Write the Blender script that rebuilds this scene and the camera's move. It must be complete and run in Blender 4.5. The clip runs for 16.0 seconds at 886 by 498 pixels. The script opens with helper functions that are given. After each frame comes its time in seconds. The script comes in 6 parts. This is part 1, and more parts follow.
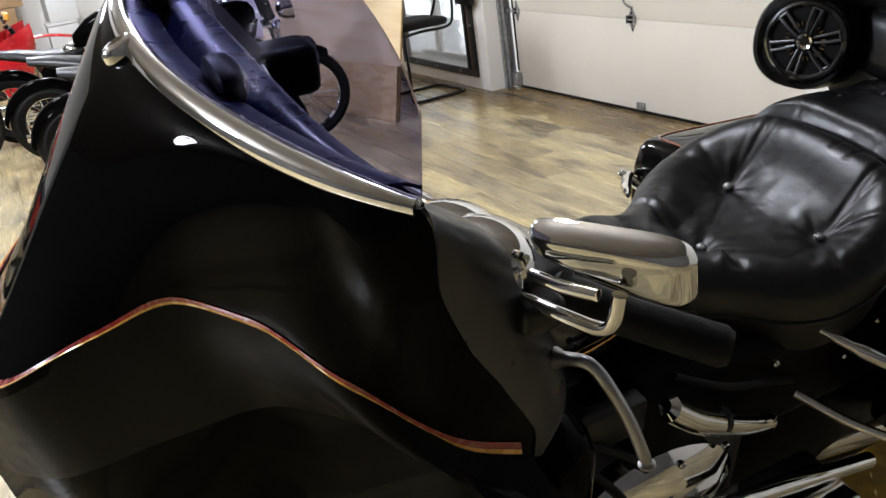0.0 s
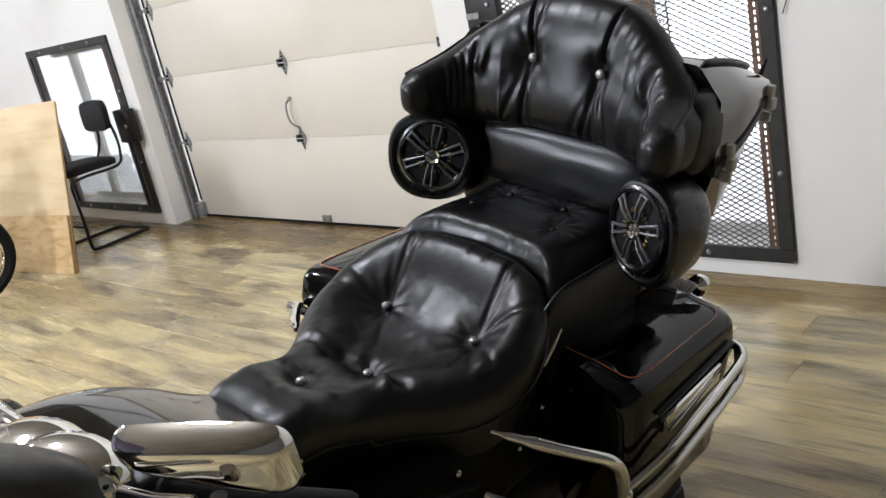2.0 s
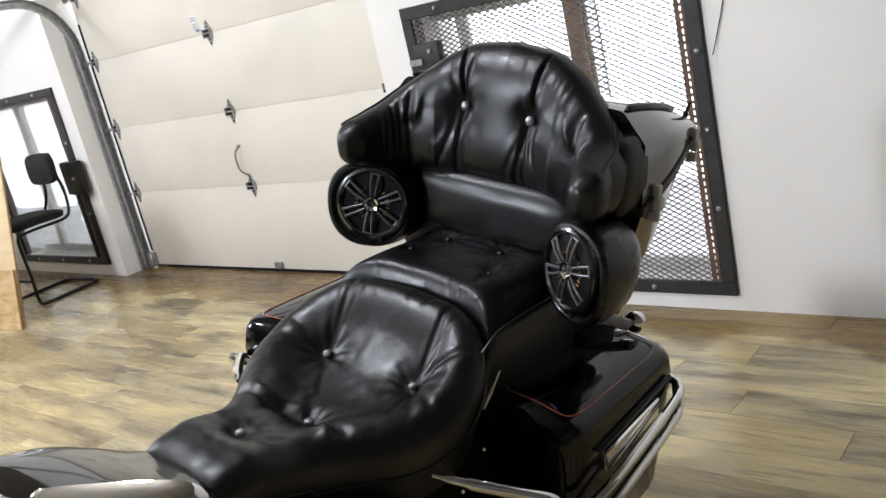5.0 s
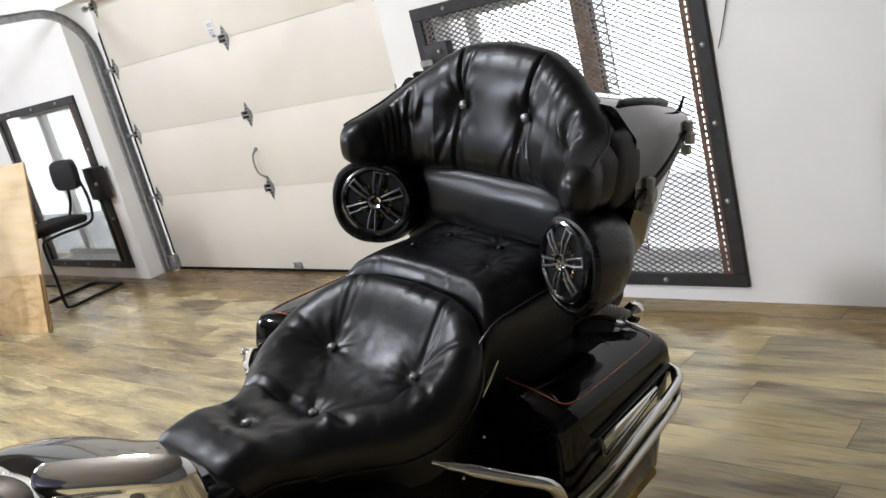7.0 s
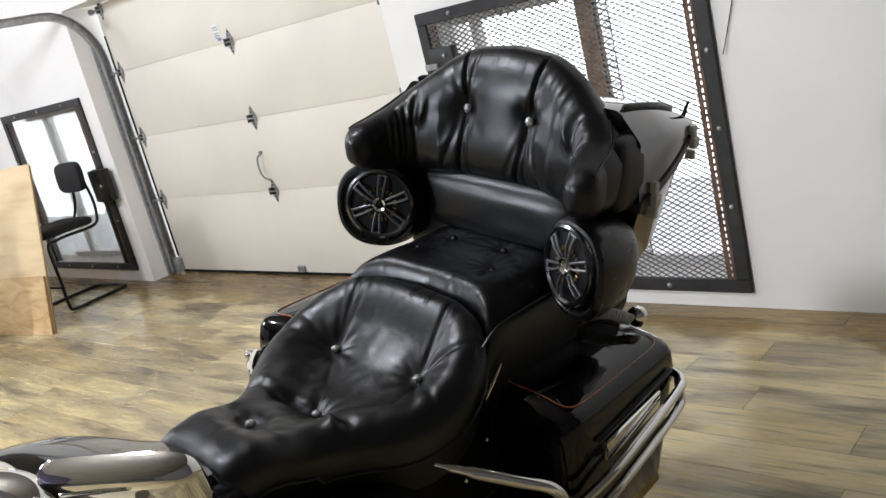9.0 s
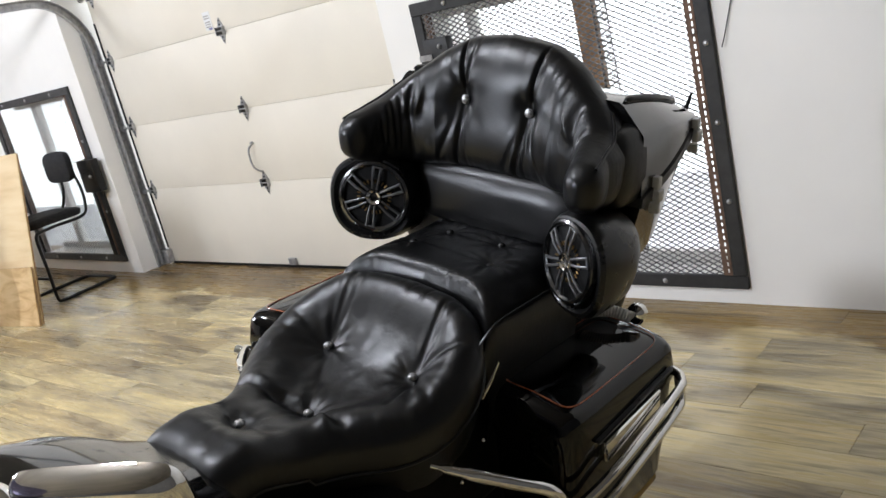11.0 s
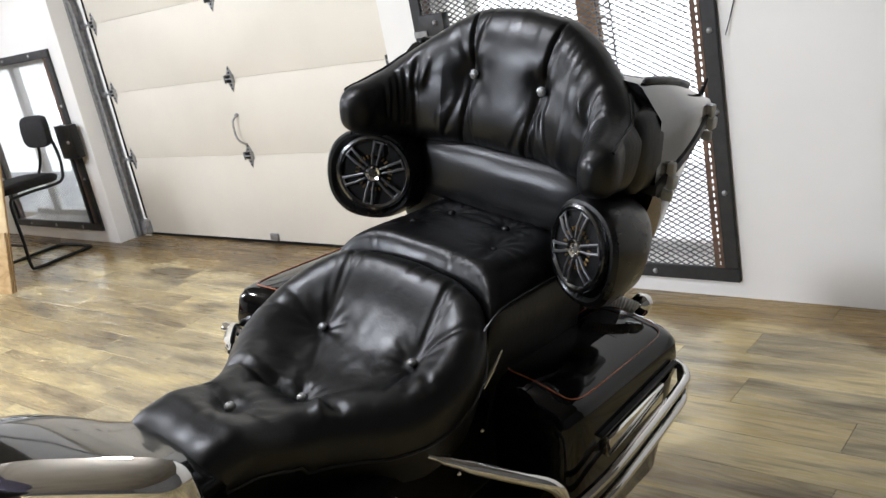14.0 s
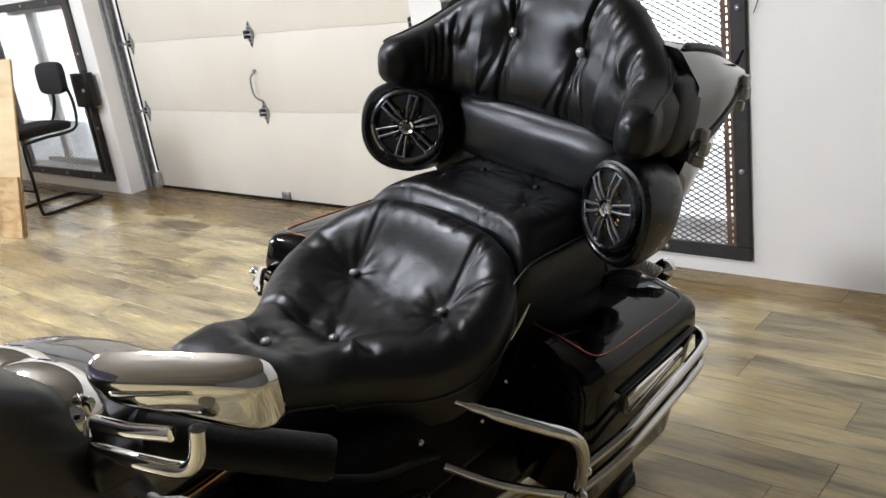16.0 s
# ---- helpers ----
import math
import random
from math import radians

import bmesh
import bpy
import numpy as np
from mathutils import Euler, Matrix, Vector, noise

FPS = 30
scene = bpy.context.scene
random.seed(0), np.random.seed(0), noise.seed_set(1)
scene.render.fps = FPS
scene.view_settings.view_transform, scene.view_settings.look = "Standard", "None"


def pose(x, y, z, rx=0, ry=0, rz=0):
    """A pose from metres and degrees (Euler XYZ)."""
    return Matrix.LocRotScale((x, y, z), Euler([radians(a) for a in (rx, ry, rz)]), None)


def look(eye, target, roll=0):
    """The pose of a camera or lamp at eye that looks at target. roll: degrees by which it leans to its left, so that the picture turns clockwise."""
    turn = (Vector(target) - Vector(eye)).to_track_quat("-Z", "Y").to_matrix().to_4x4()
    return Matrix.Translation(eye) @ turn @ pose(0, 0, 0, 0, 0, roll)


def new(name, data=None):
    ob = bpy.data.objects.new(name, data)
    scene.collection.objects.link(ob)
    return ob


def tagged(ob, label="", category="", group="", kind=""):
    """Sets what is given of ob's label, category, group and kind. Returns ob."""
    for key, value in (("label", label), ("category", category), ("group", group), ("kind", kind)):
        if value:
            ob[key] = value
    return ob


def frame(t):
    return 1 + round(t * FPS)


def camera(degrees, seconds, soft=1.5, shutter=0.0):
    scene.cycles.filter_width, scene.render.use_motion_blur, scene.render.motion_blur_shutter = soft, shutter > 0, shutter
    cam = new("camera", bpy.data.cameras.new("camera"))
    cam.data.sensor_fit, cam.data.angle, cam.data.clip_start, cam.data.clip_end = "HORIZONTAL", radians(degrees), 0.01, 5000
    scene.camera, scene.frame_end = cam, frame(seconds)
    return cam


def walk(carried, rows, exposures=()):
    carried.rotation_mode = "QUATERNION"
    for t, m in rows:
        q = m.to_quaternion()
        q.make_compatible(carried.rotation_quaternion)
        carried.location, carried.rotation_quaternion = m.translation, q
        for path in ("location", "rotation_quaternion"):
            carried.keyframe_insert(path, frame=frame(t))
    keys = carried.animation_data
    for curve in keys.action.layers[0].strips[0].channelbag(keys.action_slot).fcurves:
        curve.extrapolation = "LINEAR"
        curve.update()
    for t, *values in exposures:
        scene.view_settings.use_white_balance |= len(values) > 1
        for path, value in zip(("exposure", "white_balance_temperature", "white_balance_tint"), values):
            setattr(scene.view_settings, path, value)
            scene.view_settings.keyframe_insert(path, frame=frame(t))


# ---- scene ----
cam = camera(53.9, 16.0, soft=1.5)
PATH = [
    (0, (4.756, -3.495, 1.506), (3.054, -2.739, 0.775), -8.4),
    (0.5, (4.759, -3.454, 1.507), (3.144, -2.519, 0.787), -10.0),
    (1, (4.766, -3.418, 1.506), (3.249, -2.324, 0.797), -10.7),
    (1.5, (4.774, -3.393, 1.514), (3.333, -2.17, 0.86), -11.2),
    (2, (4.783, -3.369, 1.529), (3.419, -2.038, 0.922), -12.2),
    (2.5, (4.792, -3.353, 1.543), (3.469, -1.958, 0.992), -12.7),
    (3, (4.798, -3.346, 1.547), (3.502, -1.914, 1.029), -12.8),
    (3.5, (4.803, -3.346, 1.547), (3.516, -1.904, 1.033), -12.9),
    (4, (4.808, -3.349, 1.543), (3.52, -1.913, 1.015), -13.0),
    (4.5, (4.816, -3.354, 1.54), (3.525, -1.925, 1.003), -12.9),
    (7, (4.906, -3.369, 1.533), (3.568, -1.98, 1.004), -14.5),
    (7.5, (4.907, -3.371, 1.533), (3.565, -1.984, 1.008), -14.3),
    (8, (4.907, -3.372, 1.531), (3.569, -1.98, 1.008), -14.4),
    (8.5, (4.907, -3.371, 1.531), (3.568, -1.98, 1.009), -14.3),
    (9, (4.908, -3.374, 1.531), (3.564, -1.986, 1.014), -14.2),
    (9.5, (4.908, -3.37, 1.531), (3.568, -1.979, 1.011), -14.1),
    (12, (4.83, -3.331, 1.519), (3.511, -1.932, 0.969), -13.1),
    (12.5, (4.818, -3.328, 1.518), (3.507, -1.921, 0.965), -12.5),
    (13, (4.798, -3.324, 1.513), (3.496, -1.918, 0.943), -11.9),
    (13.5, (4.781, -3.323, 1.514), (3.487, -1.914, 0.929), -11.4),
    (14, (4.778, -3.323, 1.512), (3.49, -1.91, 0.925), -11.2),
    (14.5, (4.777, -3.319, 1.508), (3.501, -1.902, 0.904), -11.4),
    (15, (4.772, -3.313, 1.493), (3.531, -1.884, 0.846), -11.0),
    (15.5, (4.756, -3.35, 1.495), (3.45, -1.982, 0.845), -9.6),
    (16, (4.753, -3.393, 1.494), (3.469, -2.002, 0.848), -8.3),
]
walk(cam, [(t, look(eye, target, roll)) for t, eye, target, roll in PATH], [(0, -0.12), (2, -0.10), (4.5, -0.03), (9.5, -0.12), (13, 0.0), (16, 0.04)])

# ---- world and light ----
world = bpy.data.worlds.new("world")
scene.world = world
world.use_nodes = True
wn = world.node_tree
sky = wn.nodes.new("ShaderNodeTexSky")
sky.sky_type, sky.sun_disc = "NISHITA", False
sky.sun_elevation, sky.sun_rotation = radians(40), radians(200)
wn.nodes["Background"].inputs["Strength"].default_value = 0.12
wn.links.new(sky.outputs[0], wn.nodes["Background"].inputs[0])


def area_lamp(name, m, sx, sy, power, colour):
    data = bpy.data.lights.new(name, "AREA")
    data.shape, data.size, data.size_y, data.energy, data.color = "RECTANGLE", sx, sy, power, colour
    ob = new(name, data)
    ob.matrix_world = m
    return ob


WARM = (0.835, 0.89, 1.02)


# ---- materials ----
def nodes(name):
    m = bpy.data.materials.new(name)
    m.use_nodes = True
    return m, m.node_tree, m.node_tree.nodes["Principled BSDF"]


def noise_tex(nt, scale, detail=4.0, coord="Object", stretch=(1, 1, 1)):
    tc = nt.nodes.new("ShaderNodeTexCoord")
    mp = nt.nodes.new("ShaderNodeMapping")
    mp.inputs["Scale"].default_value = stretch
    nz = nt.nodes.new("ShaderNodeTexNoise")
    nz.inputs["Scale"].default_value, nz.inputs["Detail"].default_value = scale, detail
    nt.links.new(tc.outputs[coord], mp.inputs[0])
    nt.links.new(mp.outputs[0], nz.inputs["Vector"])
    return nz


def ramp(nt, src, stops):
    r = nt.nodes.new("ShaderNodeValToRGB")
    e = r.color_ramp.elements
    while len(e) < len(stops):
        e.new(0.5)
    for k, (p, c) in enumerate(stops):
        e[k].position = p
        e[k].color = (*c, 1) if len(c) == 3 else c
    nt.links.new(src, r.inputs[0])
    return r


def bump(nt, bsdf, src, strength, distance):
    b = nt.nodes.new("ShaderNodeBump")
    b.inputs["Strength"].default_value, b.inputs["Distance"].default_value = strength, distance
    nt.links.new(src, b.inputs["Height"])
    nt.links.new(b.outputs[0], bsdf.inputs["Normal"])
    return b


def grey(v):
    return (v, v, v)


def plain(name, colour, rough, metal=0.0, vary=0.15, scale=9.0, bumps=0.0, bump_scale=120.0, coat=0.0, rough_vary=0.08, spec=0.5):
    """A surface with soft colour and gloss variation and a fine relief."""
    m, nt, b = nodes(name)
    nz = noise_tex(nt, scale, 6.0)
    lo = tuple(c * (1 - vary) for c in colour)
    hi = tuple(min(1.0, c * (1 + vary)) for c in colour)
    nt.links.new(ramp(nt, nz.outputs["Fac"], [(0.3, lo), (0.7, hi)]).outputs[0], b.inputs["Base Color"])
    nz2 = noise_tex(nt, scale * 3.1, 5.0)
    rr = ramp(nt, nz2.outputs["Fac"], [(0.3, grey(max(0.0, rough - rough_vary))), (0.7, grey(min(1.0, rough + rough_vary)))])
    nt.links.new(rr.outputs[0], b.inputs["Roughness"])
    b.inputs["Metallic"].default_value = metal
    b.inputs["Specular IOR Level"].default_value = spec
    if coat:
        b.inputs["Coat Weight"].default_value, b.inputs["Coat Roughness"].default_value = coat, 0.03
    if bumps:
        bump(nt, b, noise_tex(nt, bump_scale, 3.0).outputs["Fac"], bumps, 0.002)
    return m


def leather(name, colour, rough):
    m, nt, b = nodes(name)
    big = noise_tex(nt, 6.0, 6.0)
    nt.links.new(ramp(nt, big.outputs["Fac"], [(0.3, tuple(c * 0.7 for c in colour)), (0.75, tuple(c * 1.5 for c in colour))]).outputs[0], b.inputs["Base Color"])
    nt.links.new(ramp(nt, noise_tex(nt, 22.0, 6.0).outputs["Fac"], [(0.25, grey(rough - 0.07)), (0.75, grey(rough + 0.1))]).outputs[0], b.inputs["Roughness"])
    vo = nt.nodes.new("ShaderNodeTexVoronoi")
    vo.inputs["Scale"].default_value = 420.0
    tc = nt.nodes.new("ShaderNodeTexCoord")
    nt.links.new(tc.outputs["Object"], vo.inputs["Vector"])
    wr = noise_tex(nt, 38.0, 8.0, "Object", (1.0, 1.6, 1.0))
    wr.inputs["Distortion"].default_value = 0.8
    mix = nt.nodes.new("ShaderNodeMath")
    mix.operation = "MULTIPLY_ADD"
    mix.inputs[1].default_value = 0.12
    nt.links.new(vo.outputs["Distance"], mix.inputs[0])
    nt.links.new(wr.outputs["Fac"], mix.inputs[2])
    bump(nt, b, mix.outputs[0], 0.22, 0.003)
    b.inputs["Specular IOR Level"].default_value = 0.5
    return m


M = {}
M["leather"] = leather("black_leather", (0.0012, 0.0012, 0.0013), 0.36)
# Black gloss with reflections dimmed here, raised on case, tank and bag below.
M["gloss"] = plain("black_gloss_paint_dimmed", (0.0016, 0.0015, 0.0015), 0.035, 0.0, 0.3, 5.0, rough_vary=0.012, spec=0.03)
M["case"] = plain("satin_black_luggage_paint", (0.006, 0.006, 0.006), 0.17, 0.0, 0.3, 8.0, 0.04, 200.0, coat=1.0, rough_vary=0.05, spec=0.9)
# Same gloss paint, reflections raised so the tank mirrors the door.
M["tank"] = plain("black_gloss_paint_tank_bright", (0.002, 0.002, 0.002), 0.10, 0.0, 0.3, 5.0, coat=0.6, rough_vary=0.03, spec=0.6)
M["matte"] = plain("black_matte_plastic", (0.0025, 0.0025, 0.0025), 0.42, 0.0, 0.25, 12.0, 0.15, 300.0, spec=0.08)
M["dash"] = plain("satin_black_dash_plastic", (0.016, 0.016, 0.017), 0.34, 0.0, 0.25, 12.0, 0.1, 300.0)
# Blue cast of light through the tinted screen, put into the plastic's colour.
M["dashtint"] = plain("black_plastic_screen_tinted", (0.005, 0.007, 0.050), 0.30, 0.0, 0.2, 12.0, 0.05, 300.0, spec=0.3)
# Same gloss paint, reflections raised for the saddlebags.
M["bag"] = plain("black_gloss_paint_bag_bright", (0.002, 0.002, 0.002), 0.06, 0.0, 0.3, 6.0, rough_vary=0.03, spec=0.4)
M["rubber"] = plain("black_rubber", (0.005, 0.005, 0.005), 0.55, 0.0, 0.3, 20.0, 0.3, 200.0, spec=0.2)
M["chrome"] = plain("chrome", (0.80, 0.79, 0.77), 0.06, 1.0, 0.05, 8.0, rough_vary=0.03)
M["dull"] = plain("dull_metal", (0.42, 0.42, 0.42), 0.36, 1.0, 0.2, 25.0, 0.1, 200.0)
M["spoke"] = plain("satin_grey_spoke", (0.16, 0.16, 0.16), 0.42, 0.8, 0.2, 30.0)
M["engine"] = plain("engine_alloy", (0.05, 0.05, 0.05), 0.45, 0.6, 0.4, 18.0, 0.2, 90.0)
M["maroon"] = plain("maroon_pinstripe", (0.30, 0.016, 0.012), 0.25, 0.0, 0.15, 30.0, coat=0.6)
M["gold"] = plain("gold_pinstripe", (0.80, 0.38, 0.06), 0.28, 0.1, 0.15, 30.0, coat=0.6)
M["orange"] = plain("orange_pinstripe", (0.40, 0.10, 0.035), 0.3, 0.0, 0.15, 30.0, coat=0.6)
M["wall"] = plain("white_wall_paint", (0.80, 0.78, 0.735), 0.7, 0.0, 0.035, 1.6, 0.12, 60.0)
M["door"] = plain("cream_door_paint", (0.74, 0.69, 0.59), 0.5, 0.0, 0.03, 2.2, 0.05, 90.0)
M["seam"] = plain("dark_seam", (0.30, 0.28, 0.25), 0.8)
M["labelviolet"] = plain("violet_label_ink", (0.20, 0.20, 0.36), 0.6, 0.0, 0.1, 40.0)
M["galv"] = plain("galvanised_steel", (0.36, 0.36, 0.36), 0.40, 0.7, 0.25, 30.0, 0.1, 120.0)
M["steel"] = plain("painted_frame_steel", (0.020, 0.0195, 0.019), 0.55, 0.1, 0.35, 14.0, 0.2, 80.0)
M["rust"] = plain("rusty_brown_steel", (0.12, 0.07, 0.045), 0.75, 0.1, 0.5, 22.0, 0.3, 90.0)
M["mesh"] = plain("mesh_steel", (0.16, 0.155, 0.15), 0.55, 0.5, 0.3, 20.0)
M["brownwood"] = plain("brown_wood", (0.27, 0.15, 0.075), 0.7, 0.0, 0.3, 12.0, 0.2, 60.0)
M["ceil"] = plain("tan_ceiling_boards", (0.15, 0.135, 0.115), 0.85, 0.0, 0.2, 1.3)
M["darkwall"] = plain("dark_unseen_wall", (0.085, 0.081, 0.077), 0.8, 0.0, 0.15, 1.3)
M["fabric"] = plain("black_fabric", (0.016, 0.016, 0.017), 0.9, 0.0, 0.3, 40.0, 0.4, 500.0)
M["blackmetal"] = plain("black_metal", (0.006, 0.006, 0.006), 0.35, 0.3, 0.2, 10.0)
M["red"] = plain("red_plastic", (0.55, 0.015, 0.02), 0.25, 0.0, 0.12, 6.0, coat=0.7)
M["card"] = plain("brown_cardboard", (0.35, 0.22, 0.11), 0.85, 0.0, 0.12, 6.0)
M["whiteplastic"] = plain("white_plastic", (0.7, 0.7, 0.69), 0.5, 0.0, 0.05, 6.0)
M["amber"] = plain("amber_lens", (0.45, 0.13, 0.01), 0.12, 0.0, 0.1, 10.0, coat=0.5)
M["paper"] = plain("white_paper", (0.75, 0.75, 0.74), 0.8, 0.0, 0.05, 10.0)
M["brick"] = plain("whitewashed_brick", (0.78, 0.79, 0.80), 0.85, 0.0, 0.2, 10.0, 0.4, 60.0)
M["outground"] = plain("outside_concrete", (0.62, 0.62, 0.62), 0.9, 0.0, 0.2, 3.0)


def floor_material():
    m, nt, b = nodes("wood_plank_floor")
    oi = nt.nodes.new("ShaderNodeObjectInfo")
    geo = nt.nodes.new("ShaderNodeNewGeometry")
    tone = nt.nodes.new("ShaderNodeMath")
    tone.operation = "ADD"
    nt.links.new(oi.outputs["Random"], tone.inputs[0])
    nt.links.new(geo.outputs["Random Per Island"], tone.inputs[1])
    fr = nt.nodes.new("ShaderNodeMath")
    fr.operation = "FRACT"
    nt.links.new(tone.outputs[0], fr.inputs[0])
    cmb = nt.nodes.new("ShaderNodeCombineXYZ")
    nt.links.new(fr.outputs[0], cmb.inputs[2])
    tc = nt.nodes.new("ShaderNodeTexCoord")
    geo_add = nt.nodes.new("ShaderNodeVectorMath")
    geo_add.operation = "MULTIPLY_ADD"
    geo_add.inputs[1].default_value = (7.0, 7.0, 37.0)
    nt.links.new(cmb.outputs[0], geo_add.inputs[0])
    nt.links.new(geo.outputs["Position"], geo_add.inputs[2])

    def stretched(scale, sx, sy, detail):
        mp = nt.nodes.new("ShaderNodeMapping")
        mp.inputs["Scale"].default_value = (sx, sy, 1)
        nt.links.new(geo_add.outputs[0], mp.inputs[0])
        nz = nt.nodes.new("ShaderNodeTexNoise")
        nz.inputs["Scale"].default_value, nz.inputs["Detail"].default_value = scale, detail
        nz.inputs["Distortion"].default_value = 0.6
        nt.links.new(mp.outputs[0], nz.inputs["Vector"])
        return nz

    grain = stretched(7.0, 0.55, 7.0, 8.0)
    patch = stretched(3.0, 0.5, 2.2, 7.0)
    base = ramp(nt, fr.outputs[0], [(0.0, (0.48, 0.375, 0.20)), (0.35, (0.60, 0.485, 0.26)), (0.7, (0.66, 0.55, 0.31)), (1.0, (0.52, 0.43, 0.25))])
    gr = ramp(nt, grain.outputs["Fac"], [(0.27, (0.52, 0.51, 0.50)), (0.5, (0.98, 0.98, 0.98)), (0.75, (1.16, 1.16, 1.15))])
    pt = ramp(nt, patch.outputs["Fac"], [(0.32, (0.40, 0.39, 0.41)), (0.45, (0.80, 0.80, 0.84)), (0.58, (1.04, 1.03, 0.98)), (0.75, (1.25, 1.24, 1.18))])
    mul = []
    src = base.outputs[0]
    for r in (gr, pt):
        mx = nt.nodes.new("ShaderNodeMix")
        mx.data_type, mx.blend_type = "RGBA", "MULTIPLY"
        mx.inputs["Factor"].default_value = 1.0
        nt.links.new(src, mx.inputs["A"])
        nt.links.new(r.outputs[0], mx.inputs["B"])
        src = mx.outputs["Result"]
    knots = nt.nodes.new("ShaderNodeTexVoronoi")
    knots.inputs["Scale"].default_value = 3.2
    mpk = nt.nodes.new("ShaderNodeMapping")
    mpk.inputs["Scale"].default_value = (0.8, 2.0, 1)
    nt.links.new(geo_add.outputs[0], mpk.inputs[0])
    nt.links.new(mpk.outputs[0], knots.inputs["Vector"])
    kr = ramp(nt, knots.outputs["Distance"], [(0.03, (0.22, 0.2, 0.18)), (0.09, (1, 1, 1))])
    mx = nt.nodes.new("ShaderNodeMix")
    mx.data_type, mx.blend_type = "RGBA", "MULTIPLY"
    mx.inputs["Factor"].default_value = 0.8
    nt.links.new(src, mx.inputs["A"])
    nt.links.new(kr.outputs[0], mx.inputs["B"])
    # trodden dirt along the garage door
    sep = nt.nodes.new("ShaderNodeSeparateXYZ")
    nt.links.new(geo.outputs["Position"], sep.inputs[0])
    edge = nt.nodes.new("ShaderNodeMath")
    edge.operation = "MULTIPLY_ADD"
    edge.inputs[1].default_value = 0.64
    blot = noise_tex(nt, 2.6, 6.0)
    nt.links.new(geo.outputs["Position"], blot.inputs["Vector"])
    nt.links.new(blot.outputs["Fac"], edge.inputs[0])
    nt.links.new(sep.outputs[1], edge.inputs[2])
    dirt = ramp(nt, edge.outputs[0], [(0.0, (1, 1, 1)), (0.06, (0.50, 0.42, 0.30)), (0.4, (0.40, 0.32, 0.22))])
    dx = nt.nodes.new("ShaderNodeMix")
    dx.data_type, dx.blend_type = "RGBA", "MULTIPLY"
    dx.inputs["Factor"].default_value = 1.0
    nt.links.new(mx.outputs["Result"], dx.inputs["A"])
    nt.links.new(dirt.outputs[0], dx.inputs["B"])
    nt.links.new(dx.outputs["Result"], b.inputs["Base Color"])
    nt.links.new(ramp(nt, grain.outputs["Fac"], [(0.3, grey(0.36)), (0.7, grey(0.22))]).outputs[0], b.inputs["Roughness"])
    bump(nt, b, grain.outputs["Fac"], 0.12, 0.002)
    return m


def ply_material():
    m, nt, b = nodes("plywood")
    g = noise_tex(nt, 1.6, 5.0, "Object", (1.0, 1.0, 6.0))
    nt.links.new(ramp(nt, g.outputs["Fac"], [(0.3, (0.62, 0.44, 0.23)), (0.5, (0.72, 0.55, 0.32)), (0.7, (0.78, 0.63, 0.40))]).outputs[0], b.inputs["Base Color"])
    b.inputs["Roughness"].default_value = 0.6
    bump(nt, b, noise_tex(nt, 30.0, 4.0, "Object", (1, 1, 8)).outputs["Fac"], 0.1, 0.002)
    return m


def tinted_glass(name, colour, rough=0.02):
    m, nt, b = nodes(name)
    b.inputs["Base Color"].default_value = (*colour, 1)
    b.inputs["Transmission Weight"].default_value, b.inputs["Roughness"].default_value, b.inputs["IOR"].default_value = 1.0, rough, 1.45 if "window" in name else 1.015
    b.inputs["Specular IOR Level"].default_value = 0.5 if "window" in name else 0.02
    nz = noise_tex(nt, 40.0, 3.0)
    nt.links.new(ramp(nt, nz.outputs["Fac"], [(0.3, grey(rough)), (0.8, grey(rough + 0.03))]).outputs[0], b.inputs["Roughness"])
    return m


def glow(name, colour, strength):
    m, nt, b = nodes(name)
    b.inputs["Emission Color"].default_value, b.inputs["Emission Strength"].default_value = (*colour, 1), strength
    b.inputs["Base Color"].default_value = (0.8, 0.8, 0.8, 1)
    return m


def diamond_plate():
    m, nt, b = nodes("yellow_diamond_plate_paint")
    nz = noise_tex(nt, 14.0, 6.0)
    nt.links.new(ramp(nt, nz.outputs["Fac"], [(0.3, (0.20, 0.115, 0.012)), (0.6, (0.42, 0.25, 0.02)), (0.8, (0.5, 0.31, 0.03))]).outputs[0], b.inputs["Base Color"])
    b.inputs["Roughness"].default_value = 0.5
    bump(nt, b, noise_tex(nt, 70.0, 3.0).outputs["Fac"], 0.2, 0.002)
    return m


M["floor"] = floor_material()
M["ply"] = ply_material()
M["shield"] = tinted_glass("tinted_windshield", (0.31, 0.31, 0.50))
M["glass"] = tinted_glass("window_glass", (0.97, 0.98, 0.98))
M["yellow"] = diamond_plate()
M["mirrorglass"] = plain("mirror_glass", (0.7, 0.85, 0.85), 0.02, 1.0, 0.02, 8.0, rough_vary=0.01)
M["globe"] = glow("lamp_globe", (1.0, 0.95, 0.88), 40.0)
M["daylight"] = glow("bright_sky_backdrop", (0.90, 0.95, 1.0), 2.3)
M["underlay"] = plain("floor_underlay", (0.27, 0.21, 0.13), 0.8)


# ---- mesh helpers ----
def finish(name, bm, mat, smooth=True):
    bmesh.ops.recalc_face_normals(bm, faces=bm.faces[:])
    me = bpy.data.meshes.new(name)
    bm.to_mesh(me)
    bm.free()
    me.materials.append(M[mat])
    if smooth:
        me.shade_smooth()
        me.set_sharp_from_angle(angle=radians(38))
    return me


def part(name, bm, mat, parent, label="", smooth=True, m=None):
    ob = new(name, finish(name, bm, mat, smooth))
    ob.parent = parent
    if m is not None:
        ob.matrix_basis = m
    if label:
        ob["label"] = label
    return ob


